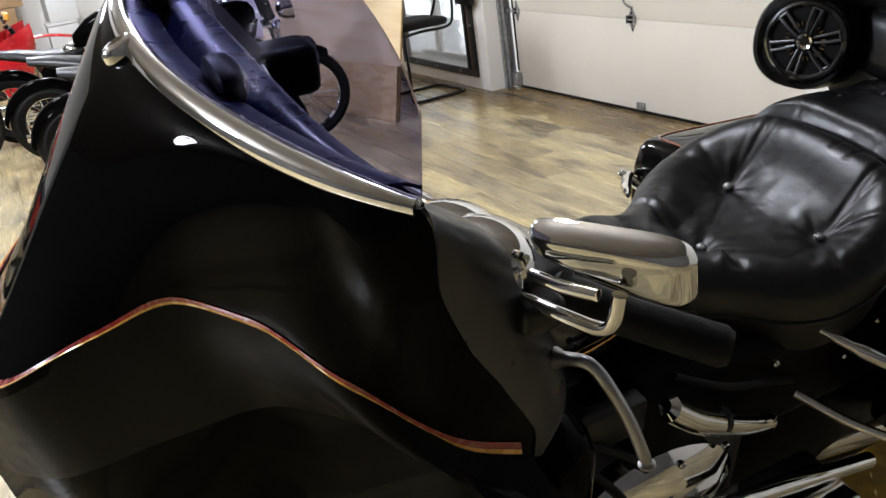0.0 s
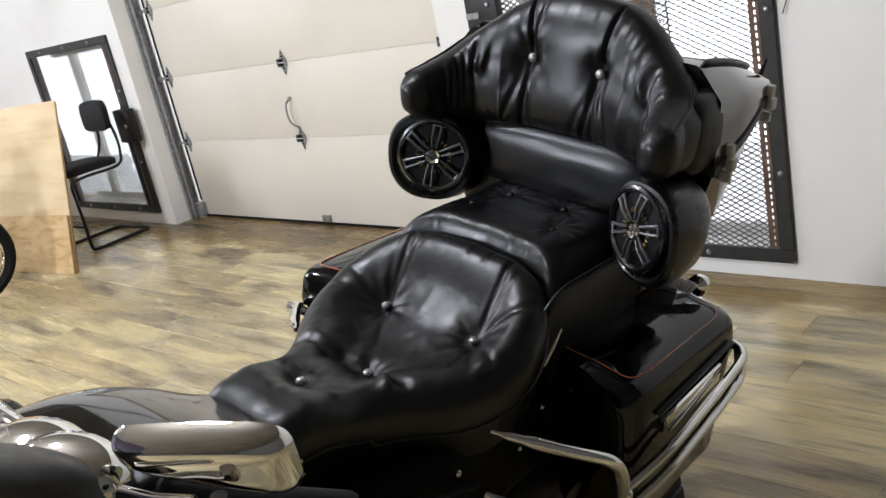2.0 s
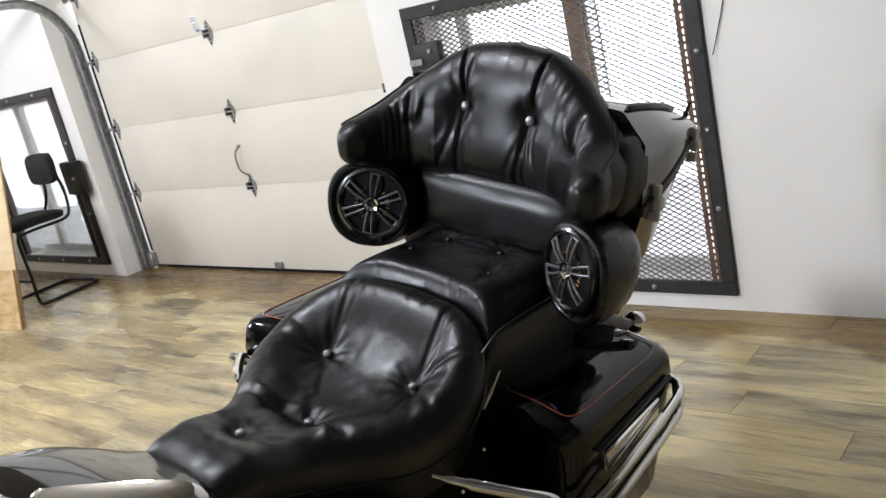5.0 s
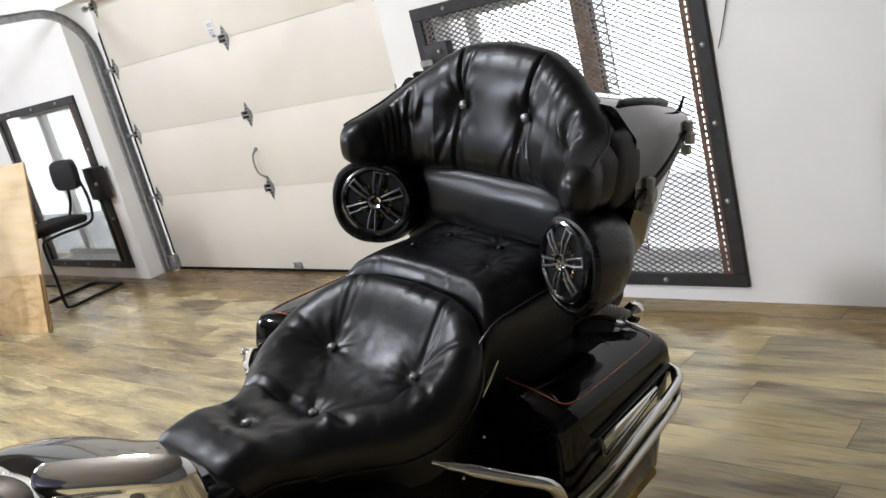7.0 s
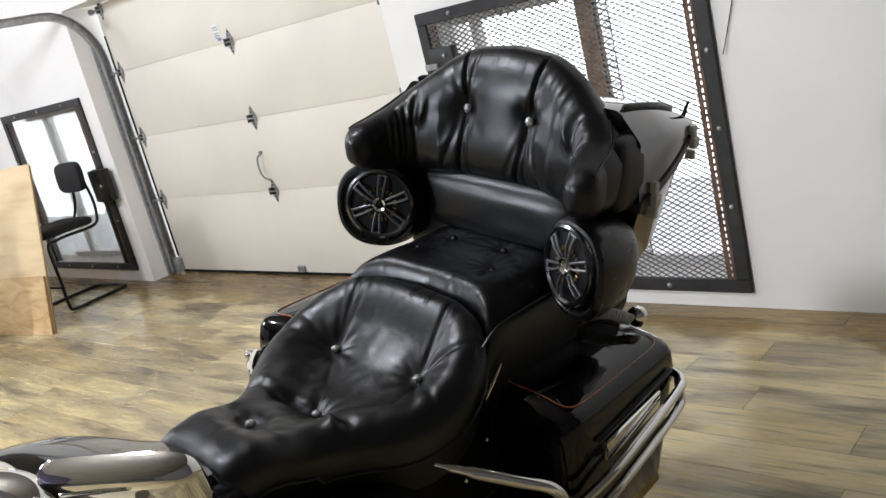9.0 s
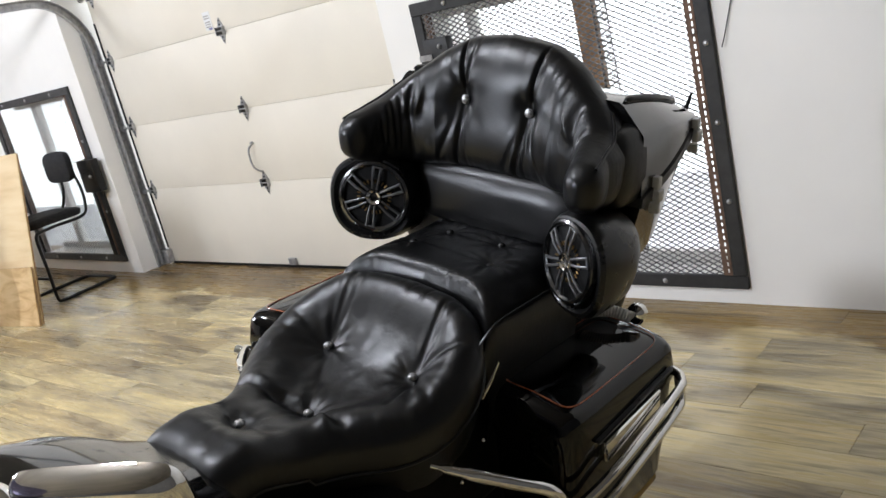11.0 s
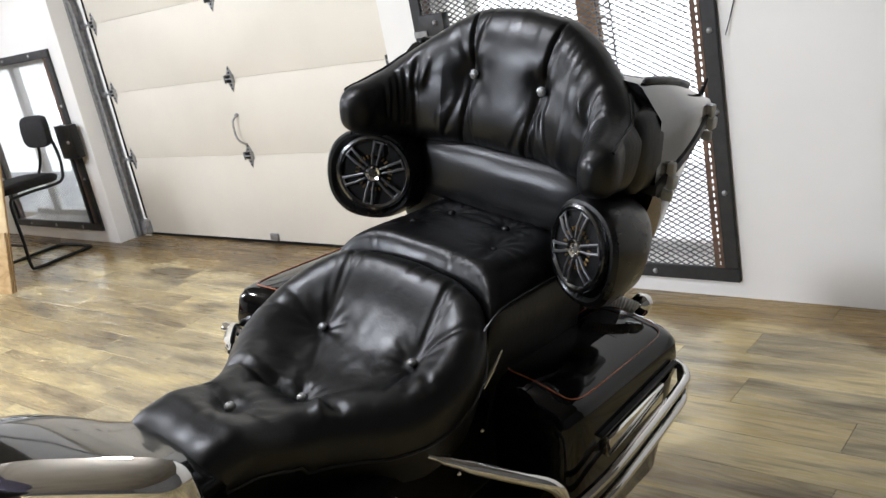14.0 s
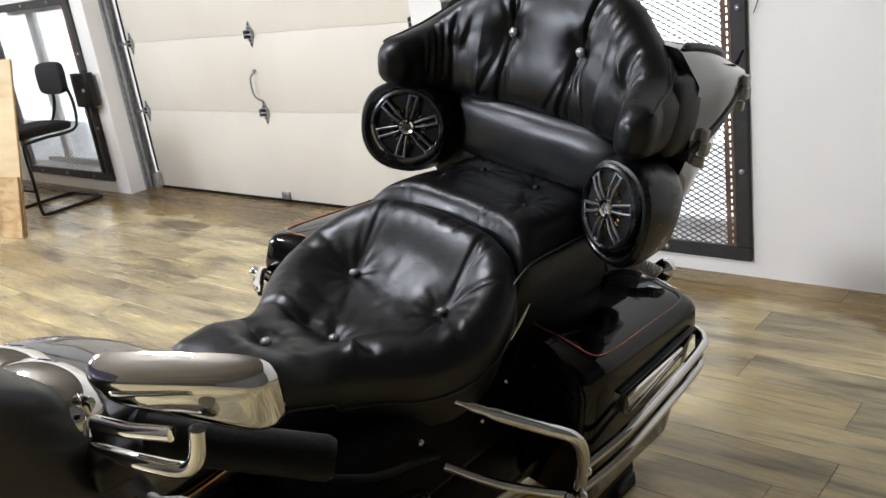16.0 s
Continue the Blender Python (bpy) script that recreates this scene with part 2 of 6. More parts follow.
def thing(name, label, category, m=None, group="", kind=""):
    ob = new(name)
    if m is not None:
        ob.matrix_basis = m
    return tagged(ob, label, category, group, kind)


def thing_mesh(name, bm, mat, label="", category="", m=None, group="", kind="", smooth=True):
    ob = new(name, finish(name, bm, mat, smooth))
    if m is not None:
        ob.matrix_basis = m
    return tagged(ob, label, category, group, kind)


def box(bm, x0, x1, y0, y1, z0, z1, bevel=0.0, seg=1):
    vs = [bm.verts.new((x, y, z)) for x in (x0, x1) for y in (y0, y1) for z in (z0, z1)]
    fs = [bm.faces.new([vs[i] for i in f]) for f in ((0, 1, 3, 2), (4, 6, 7, 5), (0, 4, 5, 1), (2, 3, 7, 6), (0, 2, 6, 4), (1, 5, 7, 3))]
    if bevel:
        es = list({e for f in fs for e in f.edges})
        bmesh.ops.bevel(bm, geom=es, offset=bevel, segments=seg, profile=0.5, affect="EDGES")
    return bm


def boxes(*rows, bevel=0.0, seg=1):
    bm = bmesh.new()
    for r in rows:
        box(bm, *r, bevel=bevel, seg=seg)
    return bm


def loft(bm, rings, closed=True, cap=True):
    """Skin rings of equally many points."""
    vs = [[bm.verts.new(p) for p in ring] for ring in rings]
    n = len(vs[0])
    for a, b in zip(vs, vs[1:]):
        for i in range(n if closed else n - 1):
            j = (i + 1) % n
            bm.faces.new((a[i], a[j], b[j], b[i]))
    if cap and closed:
        bm.faces.new(vs[0][::-1])
        bm.faces.new(vs[-1])
    return bm


def tube(bm, pts, r, n=10, cap=True):
    """A round bar through points; r may be a list."""
    pts = [Vector(p) for p in pts]
    rs = r if isinstance(r, (list, tuple)) else [r] * len(pts)
    rings, up = [], None
    for i, p in enumerate(pts):
        d = (pts[min(i + 1, len(pts) - 1)] - pts[max(i - 1, 0)]).normalized()
        if up is None:
            up = Vector((0, 0, 1)) if abs(d.z) < 0.9 else Vector((1, 0, 0))
        side = d.cross(up).normalized()
        up = side.cross(d).normalized()
        rings.append([p + rs[i] * (math.cos(a) * side + math.sin(a) * up) for a in (2 * math.pi * k / n for k in range(n))])
    return loft(bm, rings, cap=cap)


def smooth_path(pts, k=6):
    """Catmull-Rom through points."""
    pts = [Vector(p) for p in pts]
    out = []
    for i in range(len(pts) - 1):
        a, b, c, d = pts[max(i - 1, 0)], pts[i], pts[i + 1], pts[min(i + 2, len(pts) - 1)]
        for j in range(k):
            t = j / k
            out.append(0.5 * (2 * b + (c - a) * t + (2 * a - 5 * b + 4 * c - d) * t * t + (3 * b - a - 3 * c + d) * t ** 3))
    return out + [pts[-1]]


def lathe(bm, profile, m=None, n=24, cap=True):
    """Turn (radius, height) points round the z axis."""
    m = m or Matrix()
    rings = [[m @ Vector((r * math.cos(2 * math.pi * k / n), r * math.sin(2 * math.pi * k / n), h)) for k in range(n)] for r, h in profile]
    return loft(bm, rings, cap=cap)


def ball(bm, c, r, n=10, squash=1.0, m=None):
    m = m or Matrix()
    prof = [(max(1e-4, r * math.cos(a)), r * squash * math.sin(a)) for a in (math.pi * (k / 8 - 0.5) for k in range(9))]
    return lathe(bm, prof, Matrix.Translation(c) @ m, n)


def sheet(bm, f, nu, nv, thick=0.0):
    """A grid of f(u, v) for u, v in 0..1; with thickness along the normal."""
    P = [[Vector(f(i / nu, j / nv)) for j in range(nv + 1)] for i in range(nu + 1)]
    va = [[bm.verts.new(p) for p in row] for row in P]
    for i in range(nu):
        for j in range(nv):
            bm.faces.new((va[i][j], va[i + 1][j], va[i + 1][j + 1], va[i][j + 1]))
    if thick:
        vb = []
        for i in range(nu + 1):
            row = []
            for j in range(nv + 1):
                du = P[min(i + 1, nu)][j] - P[max(i - 1, 0)][j]
                dv = P[i][min(j + 1, nv)] - P[i][max(j - 1, 0)]
                nrm = du.cross(dv)
                nrm = nrm.normalized() if nrm.length > 1e-9 else Vector((0, 0, 1))
                row.append(bm.verts.new(P[i][j] + nrm * thick))
            vb.append(row)
        for i in range(nu):
            for j in range(nv):
                bm.faces.new((vb[i][j], vb[i][j + 1], vb[i + 1][j + 1], vb[i + 1][j]))
        rim = [(i, 0) for i in range(nu)] + [(nu, j) for j in range(nv)] + [(i, nv) for i in range(nu, 0, -1)] + [(0, j) for j in range(nv, 0, -1)]
        for a, b in zip(rim, rim[1:] + rim[:1]):
            bm.faces.new((va[a[0]][a[1]], vb[a[0]][a[1]], vb[b[0]][b[1]], va[b[0]][b[1]]))
    return bm


def lerp_table(table, x):
    """Smooth curve through sorted (x, value) pairs, with no overshoot."""
    n = len(table)
    if x <= table[0][0]:
        return table[0][1]
    if x >= table[-1][0]:
        return table[-1][1]
    k = max(i for i in range(n - 1) if table[i][0] <= x)

    def slope(i):
        if i == 0 or i == n - 1:
            a, b = (0, 1) if i == 0 else (n - 2, n - 1)
            return (table[b][1] - table[a][1]) / (table[b][0] - table[a][0])
        d0 = (table[i][1] - table[i - 1][1]) / (table[i][0] - table[i - 1][0])
        d1 = (table[i + 1][1] - table[i][1]) / (table[i + 1][0] - table[i][0])
        return 0.0 if d0 * d1 <= 0 else 2 * d0 * d1 / (d0 + d1)

    (a, va), (b, vb) = table[k], table[k + 1]
    h = b - a
    t = (x - a) / h
    return (2 * t ** 3 - 3 * t ** 2 + 1) * va + (t ** 3 - 2 * t ** 2 + t) * h * slope(k) + (3 * t ** 2 - 2 * t ** 3) * vb + (t ** 3 - t ** 2) * h * slope(k + 1)


def superring(cx, cz, rx, rz, y, n=28, p=2.6):
    """A rounded-rectangle ring in a plane of constant y."""
    out = []
    for k in range(n):
        a = 2 * math.pi * k / n
        c, s = math.cos(a), math.sin(a)
        out.append(Vector((cx + rx * math.copysign(abs(c) ** (2 / p), c), y, cz + rz * math.copysign(abs(s) ** (2 / p), s))))
    return out


# ---- the room ----
X0, X1, Y0, Y1, H = -9.5, 7.5, -11.0, 0.0, 3.6
T = 0.34
DOOR = (-1.63, 1.63, 2.19)
WIN_R = (1.86, 3.385, 0.075, 1.535)
WIN_L = (-3.33, -1.81, 0.10, 1.555)


def wall_front():
    bm = bmesh.new()
    a, b, t = DOOR
    l0, l1, lz0, lz1 = WIN_L[0] + 0.05, WIN_L[1] - 0.05, WIN_L[2] + 0.05, WIN_L[3] - 0.05
    r0, r1, rz0, rz1 = WIN_R[0] + 0.05, WIN_R[1] - 0.05, WIN_R[2] + 0.05, WIN_R[3] - 0.05
    box(bm, X0, l0 - 0.9, 0, T, 0, H)
    box(bm, l0 - 0.9, l0, 0, 0.05, 0, H)
    box(bm, l0, l1, 0, T, 0, lz0)
    box(bm, l0, l1, 0, T, lz1, H)
    box(bm, l1, a, 0, T, 0, H)
    box(bm, a, b, 0, T, t, H)
    box(bm, b, r0, 0, T, 0, H)
    box(bm, r0, r1, 0, T, 0, rz0)
    box(bm, r0, r1, 0, T, rz1, H)
    box(bm, r1, X1, 0, T, 0, H)
    return tagged(new("wall_front", finish("wall_front", bm, "wall", False)), "white painted plaster wall with two grilled windows", "wall", kind="structure")


wall_front()
# Unseen back and near walls are added dark, keeping reflections on black parts low.
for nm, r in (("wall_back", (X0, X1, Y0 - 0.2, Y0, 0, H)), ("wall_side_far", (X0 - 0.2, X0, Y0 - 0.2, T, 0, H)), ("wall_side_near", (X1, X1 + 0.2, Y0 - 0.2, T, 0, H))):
    thing_mesh(nm, boxes(r), "wall" if nm == "wall_side_far" else "darkwall", "plain wall closing the garage", "wall", kind="structure", smooth=False)
thing_mesh("ceiling", boxes((X0 - 0.2, X1 + 0.2, Y0 - 0.2, T, H, H + 0.15)), "ceil", "tan boarded garage ceiling", "ceiling", kind="structure", smooth=False)
subfloor = thing_mesh("floor", boxes((X0 - 0.2, X1 + 0.2, Y0 - 0.2, 0.6, -0.12, -0.0065)), "underlay", "pale yellow-brown wood plank floor", "floor", kind="structure", smooth=False)
thing_mesh("ground", boxes((-40, 40, 0.6, 40, -0.3, -0.12)), "outground", "pale concrete ground outside", "ground", kind="structure", smooth=False)
thing_mesh("backdrop", boxes((-30, 30, 2.6, 2.8, -0.3, 3.2)), "daylight", "bright overexposed daylight outside", "backdrop", kind="structure", smooth=False)

# pendant bulbs in a row across the room
LAMPS = [(2.95, -2.65, 105), (0.7, -2.9, 105), (1.4, -7.2, 980), (-2.5, -3.3, 250), (-4.2, -4.3, 150), (-7.2, -3.0, 180)]
for lx, ly, power in LAMPS:
    fx = thing("pendant_lamp", "bare white globe lamp hanging on a short cord", "lamp", pose(lx, ly, H), "pendant lamps")
    part("ceiling_rose", lathe(bmesh.new(), [(0.05, 0.0), (0.05, -0.015), (0.02, -0.03)], None, 16), "whiteplastic", fx)
    part("cord", tube(bmesh.new(), [(0, 0, -0.02), (0, 0, -0.14)], 0.004, 6), "rubber", fx)
    part("socket", tube(bmesh.new(), [(0, 0, -0.13), (0, 0, -0.18)], 0.02, 12), "whiteplastic", fx)
    globe = part("globe", ball(bmesh.new(), (0, 0, -0.28), 0.11, 20), "globe", fx, "glowing white globe")
    data = bpy.data.lights.new("lamp_light", "POINT")
    data.energy, data.color, data.shadow_soft_size = power, WARM, 0.3 if ly < -7 else 0.1 if lx > 0 else 0.3
    new("lamp_light", data).location = (lx, ly, H - 0.48)


def garage_door():
    d = thing("garage_door", "closed cream sectional overhead garage door with metal hinges", "garage door", pose(0, 0.22, 0), kind="structure")
    zs = [0.02, 0.628, 1.143, 1.660, 2.178]
    for a, b in zip(zs, zs[1:]):
        part("panel", boxes((-1.535, 1.535, 0.0, 0.045, a + 0.0006, b - 0.0006), bevel=0.0025, seg=2), "door", d)
    part("lift_cable", tube(bmesh.new(), [(1.49, -0.03, 0.07), (1.485, -0.03, 1.1), (1.48, -0.03, 2.12)], 0.0028, 6), "steel", d, "thin steel lift cable")
    part("bottom_seal", boxes((-1.53, 1.53, 0.004, 0.04, 0.0, 0.022)), "rubber", d, "black rubber bottom seal")
    part("backing", boxes((-1.53, 1.53, 0.02, 0.04, 0.02, 2.17)), "seam", d)

    def hinge(x, z, wide):
        bm = bmesh.new()
        # diamond leaves, with cheeks round the pin
        for s in (1, -1):
            pts = [(-0.028 * wide, 0), (0.028 * wide, 0), (0.02 * wide, s * 0.035), (0.0, s * 0.085), (-0.02 * wide, s * 0.035)]
            vs = [bm.verts.new((x + px, -0.005, z + pz)) for px, pz in pts]
            ws = [bm.verts.new((x + px, 0.0, z + pz)) for px, pz in pts]
            bm.faces.new(vs)
            bm.faces.new(ws[::-1])
            for i in range(5):
                bm.faces.new((vs[i], vs[(i + 1) % 5], ws[(i + 1) % 5], ws[i]))
        for s in (-1, 1):
            box(bm, x + s * 0.027 * wide - 0.002, x + s * 0.027 * wide + 0.002, -0.026, 0.0, z - 0.026, z + 0.026)
        h = part("hinge", bm, "galv", d)
        # Black block paints the shaded hollow between the cheeks.
        part("pocket_shade", boxes((x - 0.024 * wide, x + 0.024 * wide, -0.017, -0.0055, z - 0.024, z + 0.024), bevel=0.004), "blackmetal", h, "dark block painting the shade in the hinge pocket")
        part("hinge_pin", tube(bmesh.new(), [(x - 0.032 * wide, -0.021, z), (x + 0.032 * wide, -0.021, z)], 0.005, 8), "galv", h)
        for s in (0.066, -0.066, 0.04, -0.04):
            part("bolt", ball(bmesh.new(), (x, -0.006, z + s), 0.006, 8), "blackmetal", h)

    for z in zs[1:4]:
        hinge(0.0, z, 1.35)
    for z in zs[1:5]:
        for sx in (-1, 1):
            hinge(sx * 1.46, min(z, 2.14), 1.2)
            bm = bmesh.new()
            tube(bm, [(sx * 1.45, -0.03, min(z, 2.14)), (sx * 1.56, -0.03, min(z, 2.14))], 0.006, 8)
            tube(bm, [(sx * 1.545, -0.03, min(z, 2.14)), (sx * 1.565, -0.03, min(z, 2.14))], 0.022, 14)
            part("roller", bm, "galv", d)
    bm = bmesh.new()
    tube(bm, smooth_path([(-0.03, -0.004, 0.90), (-0.03, -0.045, 0.87), (-0.035, -0.05, 0.80), (-0.02, -0.045, 0.74), (0.0, -0.004, 0.70)], 5), 0.007, 8)
    ball(bm, (-0.03, -0.004, 0.905), 0.018, 10, 0.6)
    part("pull_handle", bm, "galv", d, "bent steel pull handle")
    bm = boxes((0.01, 0.09, -0.02, 0.0, 0.025, 0.075), bevel=0.004)
    part("floor_bolt", bm, "galv", d)
    part("warning_label", boxes((-0.16, -0.08, -0.0025, 0.0, 1.68, 1.80)), "paper", d, "white printed warning label")
    bm = boxes(*[(-0.15, -0.095, -0.0045, -0.0025, z, z + 0.006) for z in (1.70, 1.715, 1.73, 1.755, 1.77)])
    part("label_print", bm, "seam", d)
    part("label_print", boxes((-0.125, -0.085, -0.0045, -0.0025, 1.682, 1.697)), "labelviolet", d, "violet block on the warning label")
    for sx in (-1, 1):
        bm = boxes((sx * 1.535 - 0.05, sx * 1.535 + 0.05, -0.055, -0.001, 0.02, 0.13), bevel=0.004)
        part("corner_bracket", bm, "galv", d)
        # Black strip stands for the shadowed inside of the track channel.
        part("track_shade_strip", boxes((sx * 1.524 - 0.010, sx * 1.524 + 0.010, -0.007, -0.0006, 0.14, 1.95), bevel=0.002), "rubber", d, "dark strip painting the shade inside the track channel")
    return d


garage_door()


def door_track(sx):
    tr = thing("door_track", "curved galvanised steel garage door track", "door track", pose(0, 0, 0), "door tracks")
    path = [(sx * 1.575, 0.18, 0.02), (sx * 1.575, 0.178, 0.9), (sx * 1.575, 0.175, 1.75)]
    for k in range(1, 9):
        a = math.pi / 2 * k / 8
        path.append((sx * 1.575, 0.175 - 0.38 * (1 - math.cos(a)), 1.75 + 0.42 * math.sin(a)))
    path.append((sx * 1.575, -2.6, 2.19))
    bm = bmesh.new()
    rings = []
    pts = [Vector(p) for p in path]
    for i, p in enumerate(pts):
        d = (pts[min(i + 1, len(pts) - 1)] - pts[max(i - 1, 0)]).normalized()
        n = Vector((1, 0, 0)).cross(d).normalized()
        sec = [(-0.02, -0.03), (0.022, -0.03), (0.022, 0.03), (-0.02, 0.03), (-0.02, 0.026), (0.018, 0.026), (0.018, -0.026), (-0.02, -0.026)]
        rings.append([p + Vector((sx * a, 0, 0)) + n * b for a, b in sec])
    loft(bm, rings)
    part("rail", bm, "galv", tr, "", False)
    part("wall_angle", boxes((min(sx * 1.60, sx * 1.629), max(sx * 1.60, sx * 1.629), 0.13, 0.215, 0.0, 1.9)), "galv", tr, "", False)
    bm = bmesh.new()
    tube(bm, [(sx * 1.585, -2.55, 2.21), (sx * 1.585, -2.55, H)], 0.012, 6)
    part("hanger", bm, "galv", tr)
    return tr


door_track(-1)
door_track(1)


def grille(bm, x0, x1, z0, z1, y, cell_x, cell_z, w):
    """Expanded metal: zigzag strands that meet in diamonds."""
    nx = int((x1 - x0) / cell_x)
    nz = int((z1 - z0) / cell_z)
    for i in range(nx + 1):
        for s in (0, 1):
            pts = []
            for j in range(nz * 2 + 1):
                x = x0 + i * cell_x + (cell_x / 2 if (j % 2) else 0) * (1 if s else -1)
                z = z0 + j * cell_z / 2
                pts.append((min(max(x, x0), x1), z))
            va = []
            for (x, z), k in zip(pts, range(len(pts))):
                va.append([bm.verts.new((x - w, y, z)), bm.verts.new((x + w, y, z)), bm.verts.new((x + w, y + 0.006, z)), bm.verts.new((x - w, y + 0.006, z))])
            for a, b in zip(va, va[1:]):
                for q in range(4):
                    bm.faces.new((a[q], a[(q + 1) % 4], b[(q + 1) % 4], b[q]))


def grille_window(name, W, bolts_x, bolts_z, posts, cell, label, wire=0.0046):
    x0, x1, z0, z1 = W
    win = thing(name, label, "window", kind="structure")
    f = 0.062
    bm = bmesh.new()
    box(bm, x0, x1, -0.022, 0.0, z1 - f, z1, 0.004)
    box(bm, x0, x1, -0.022, 0.0, z0, z0 + f, 0.004)
    box(bm, x0, x0 + f, -0.022, 0.0, z0 + f, z1 - f, 0.004)
    box(bm, x1 - f, x1, -0.022, 0.0, z0 + f, z1 - f, 0.004)
    part("window_frame", bm, "steel", win, "dark grey painted steel angle frame")
    bm = bmesh.new()
    for x in bolts_x:
        for z in (z0 + 0.03, z1 - 0.03):
            ball(bm, (x0 + x * (x1 - x0), -0.024, z), 0.012, 10, 0.8, pose(0, 0, 0, 90))
    for z in bolts_z:
        for x in (x0 + 0.03, x1 - 0.03):
            ball(bm, (x, -0.024, z0 + z * (z1 - z0)), 0.012, 10, 0.8, pose(0, 0, 0, 90))
    part("bolt_heads", bm, "galv", win)
    bm = bmesh.new()
    g = f - 0.012
    grille(bm, x0 + g, x1 - f - 0.030, z0 + g, z1 - g, -0.012, cell[0], cell[1], wire)
    part("expanded_mesh", bm, "mesh", win, "diamond expanded metal grille", False)
    bm = bmesh.new()
    box(bm, x0 + f, x0 + f + 0.028, -0.002, 0.03, z0 + f, z1 - f, 0.003)
    # the other one is slotted, and daylight shows through
    box(bm, x1 - f - 0.040, x1 - f - 0.020, -0.020, -0.016, z0 + f, z1 - f)
    box(bm, x1 - f - 0.012, x1 - f, -0.020, -0.016, z0 + f, z1 - f)
    n = int((z1 - z0 - 2 * f) / 0.03)
    for k in range(n):
        box(bm, x1 - f - 0.020, x1 - f - 0.012, -0.0195, -0.0165, z0 + f + k * 0.03, z0 + f + k * 0.03 + 0.013)
    part("inner_stop", bm, "rust", win, "rusty brown inner stop bar")
    # sash behind the grille
    yb = 0.17
    for a, b, mat, lab in posts:
        part("sash_post", boxes((a, b, yb, yb + 0.06, z0 + 0.05, z1 - 0.05), bevel=0.004), mat, win, lab)
    for a, b in ((z0 + 0.05, z0 + 0.10), (z1 - 0.10, z1 - 0.05)):
        part("sash_rail", boxes((x0 + 0.05, x1 - 0.05, yb - 0.002, yb + 0.058, a, b), bevel=0.004), "wall", win, "pale painted sash rail")
    pane = part("pane", boxes((x0 + 0.05, x1 - 0.05, yb + 0.028, yb + 0.033, z0 + 0.05, z1 - 0.05)), "glass", win, "", False)
    pane.visible_shadow = False
    return win


grille_window("window_1", WIN_R, [0.15, 0.45, 0.75], [0.27, 0.5, 0.72], [(2.04, 2.09, "wall", "pale painted sash post"), (2.665, 2.755, "brownwood", "brown wooden sash post")], (0.045, 0.0245), "grilled window with dark steel frame and diamond mesh")
grille_window("window_2", WIN_L, [0.2, 0.5, 0.8], [0.3, 0.5, 0.7], [(-2.95, -2.86, "wall", "cream painted sash post")], (0.045, 0.0245), "grilled window with dark steel frame beside a chair", 0.0011)
for (a, b, z0, z1) in (WIN_R, WIN_L):
    area_lamp("window_daylight", pose((a + b) / 2, 0.30, (z0 + z1) / 2, 90, 0, 0), b - a - 0.2, z1 - z0 - 0.2, 50, (0.86, 0.93, 1.0))


# ---- lift table under the motorcycle ----
LIFT_Z = 0.18
lift = thing("motorcycle_lift", "low yellow diamond-plate motorcycle lift table", "lift table", pose(3.47, -2.45, 0))
part("deck", boxes((-0.245, 0.245, -1.25, 0.93, LIFT_Z - 0.03, LIFT_Z - 0.003), bevel=0.006, seg=2), "yellow", lift, "worn yellow diamond-plate deck")
bm = bmesh.new()
for i in range(11):
    for j in range(51):
        cx, cy = -0.225 + i * 0.045, -1.22 + j * 0.042
        m = pose(cx, cy, LIFT_Z - 0.003, 0, 0, 45 if (i + j) % 2 else -45)
        vs = [bm.verts.new(m @ Vector(p)) for p in ((-0.014, 0, 0), (0, -0.004, 0), (0.014, 0, 0), (0, 0.004, 0), (0, 0, 0.003))]
        for a in range(4):
            bm.faces.new((vs[a], vs[(a + 1) % 4], vs[4]))
part("tread_lugs", bm, "yellow", lift, "raised diamond tread")["kind"] = "stuff"
for sx in (-1, 1):
    part("side_rail", boxes((sx * 0.16 - 0.012, sx * 0.16 + 0.012, -1.24, 0.92, 0.03, LIFT_Z - 0.031), bevel=0.004), "steel", lift)
for fy in (-1.1, 0.85):
    part("foot_beam", boxes((-0.19, 0.19, fy - 0.05, fy + 0.05, 0.0, 0.045), bevel=0.006), "steel", lift)

# ---- touring motorcycle: local x to its left, y to its rear, z up, leaning on its stand ----
bike = thing("touring_motorcycle", "black touring motorcycle with fairing, button-tufted seat and hard luggage", "motorcycle", pose(3.458, 0, LIFT_Z + 0.006, 0, 14, 0))


def dist_seg(p, a, b):
    ap, ab = (p[0] - a[0], p[1] - a[1]), (b[0] - a[0], b[1] - a[1])
    t = max(0.0, min(1.0, (ap[0] * ab[0] + ap[1] * ab[1]) / (ab[0] ** 2 + ab[1] ** 2)))
    return math.hypot(ap[0] - t * ab[0], ap[1] - t * ab[1]), t


def tuft(p, buttons, creases, deep=0.026, wide=0.034):
    """How far padding is pulled in near buttons and stitched folds."""
    d = 0.0
    for b in buttons:
        r = math.hypot(p[0] - b[0], p[1] - b[1])
        d += deep * math.exp(-(r / wide) ** 2) + 0.35 * deep * math.exp(-(r / (2.3 * wide)) ** 2)
        if r > 1e-5:
            a = math.atan2(p[1] - b[1], p[0] - b[0])
            d += 0.0012 * math.sin(11 * a + b[0] * 31) * math.exp(-((r - 0.04) / 0.025) ** 2)
    for a, b, depth, w in creases:
        r, t = dist_seg(p, a, b)
        d += depth * math.exp(-(r / w) ** 2) * (1 - 0.55 * t) * min(1.0, 0.10 + 4 * t)
    return 0.030 * math.tanh(d / 0.030)


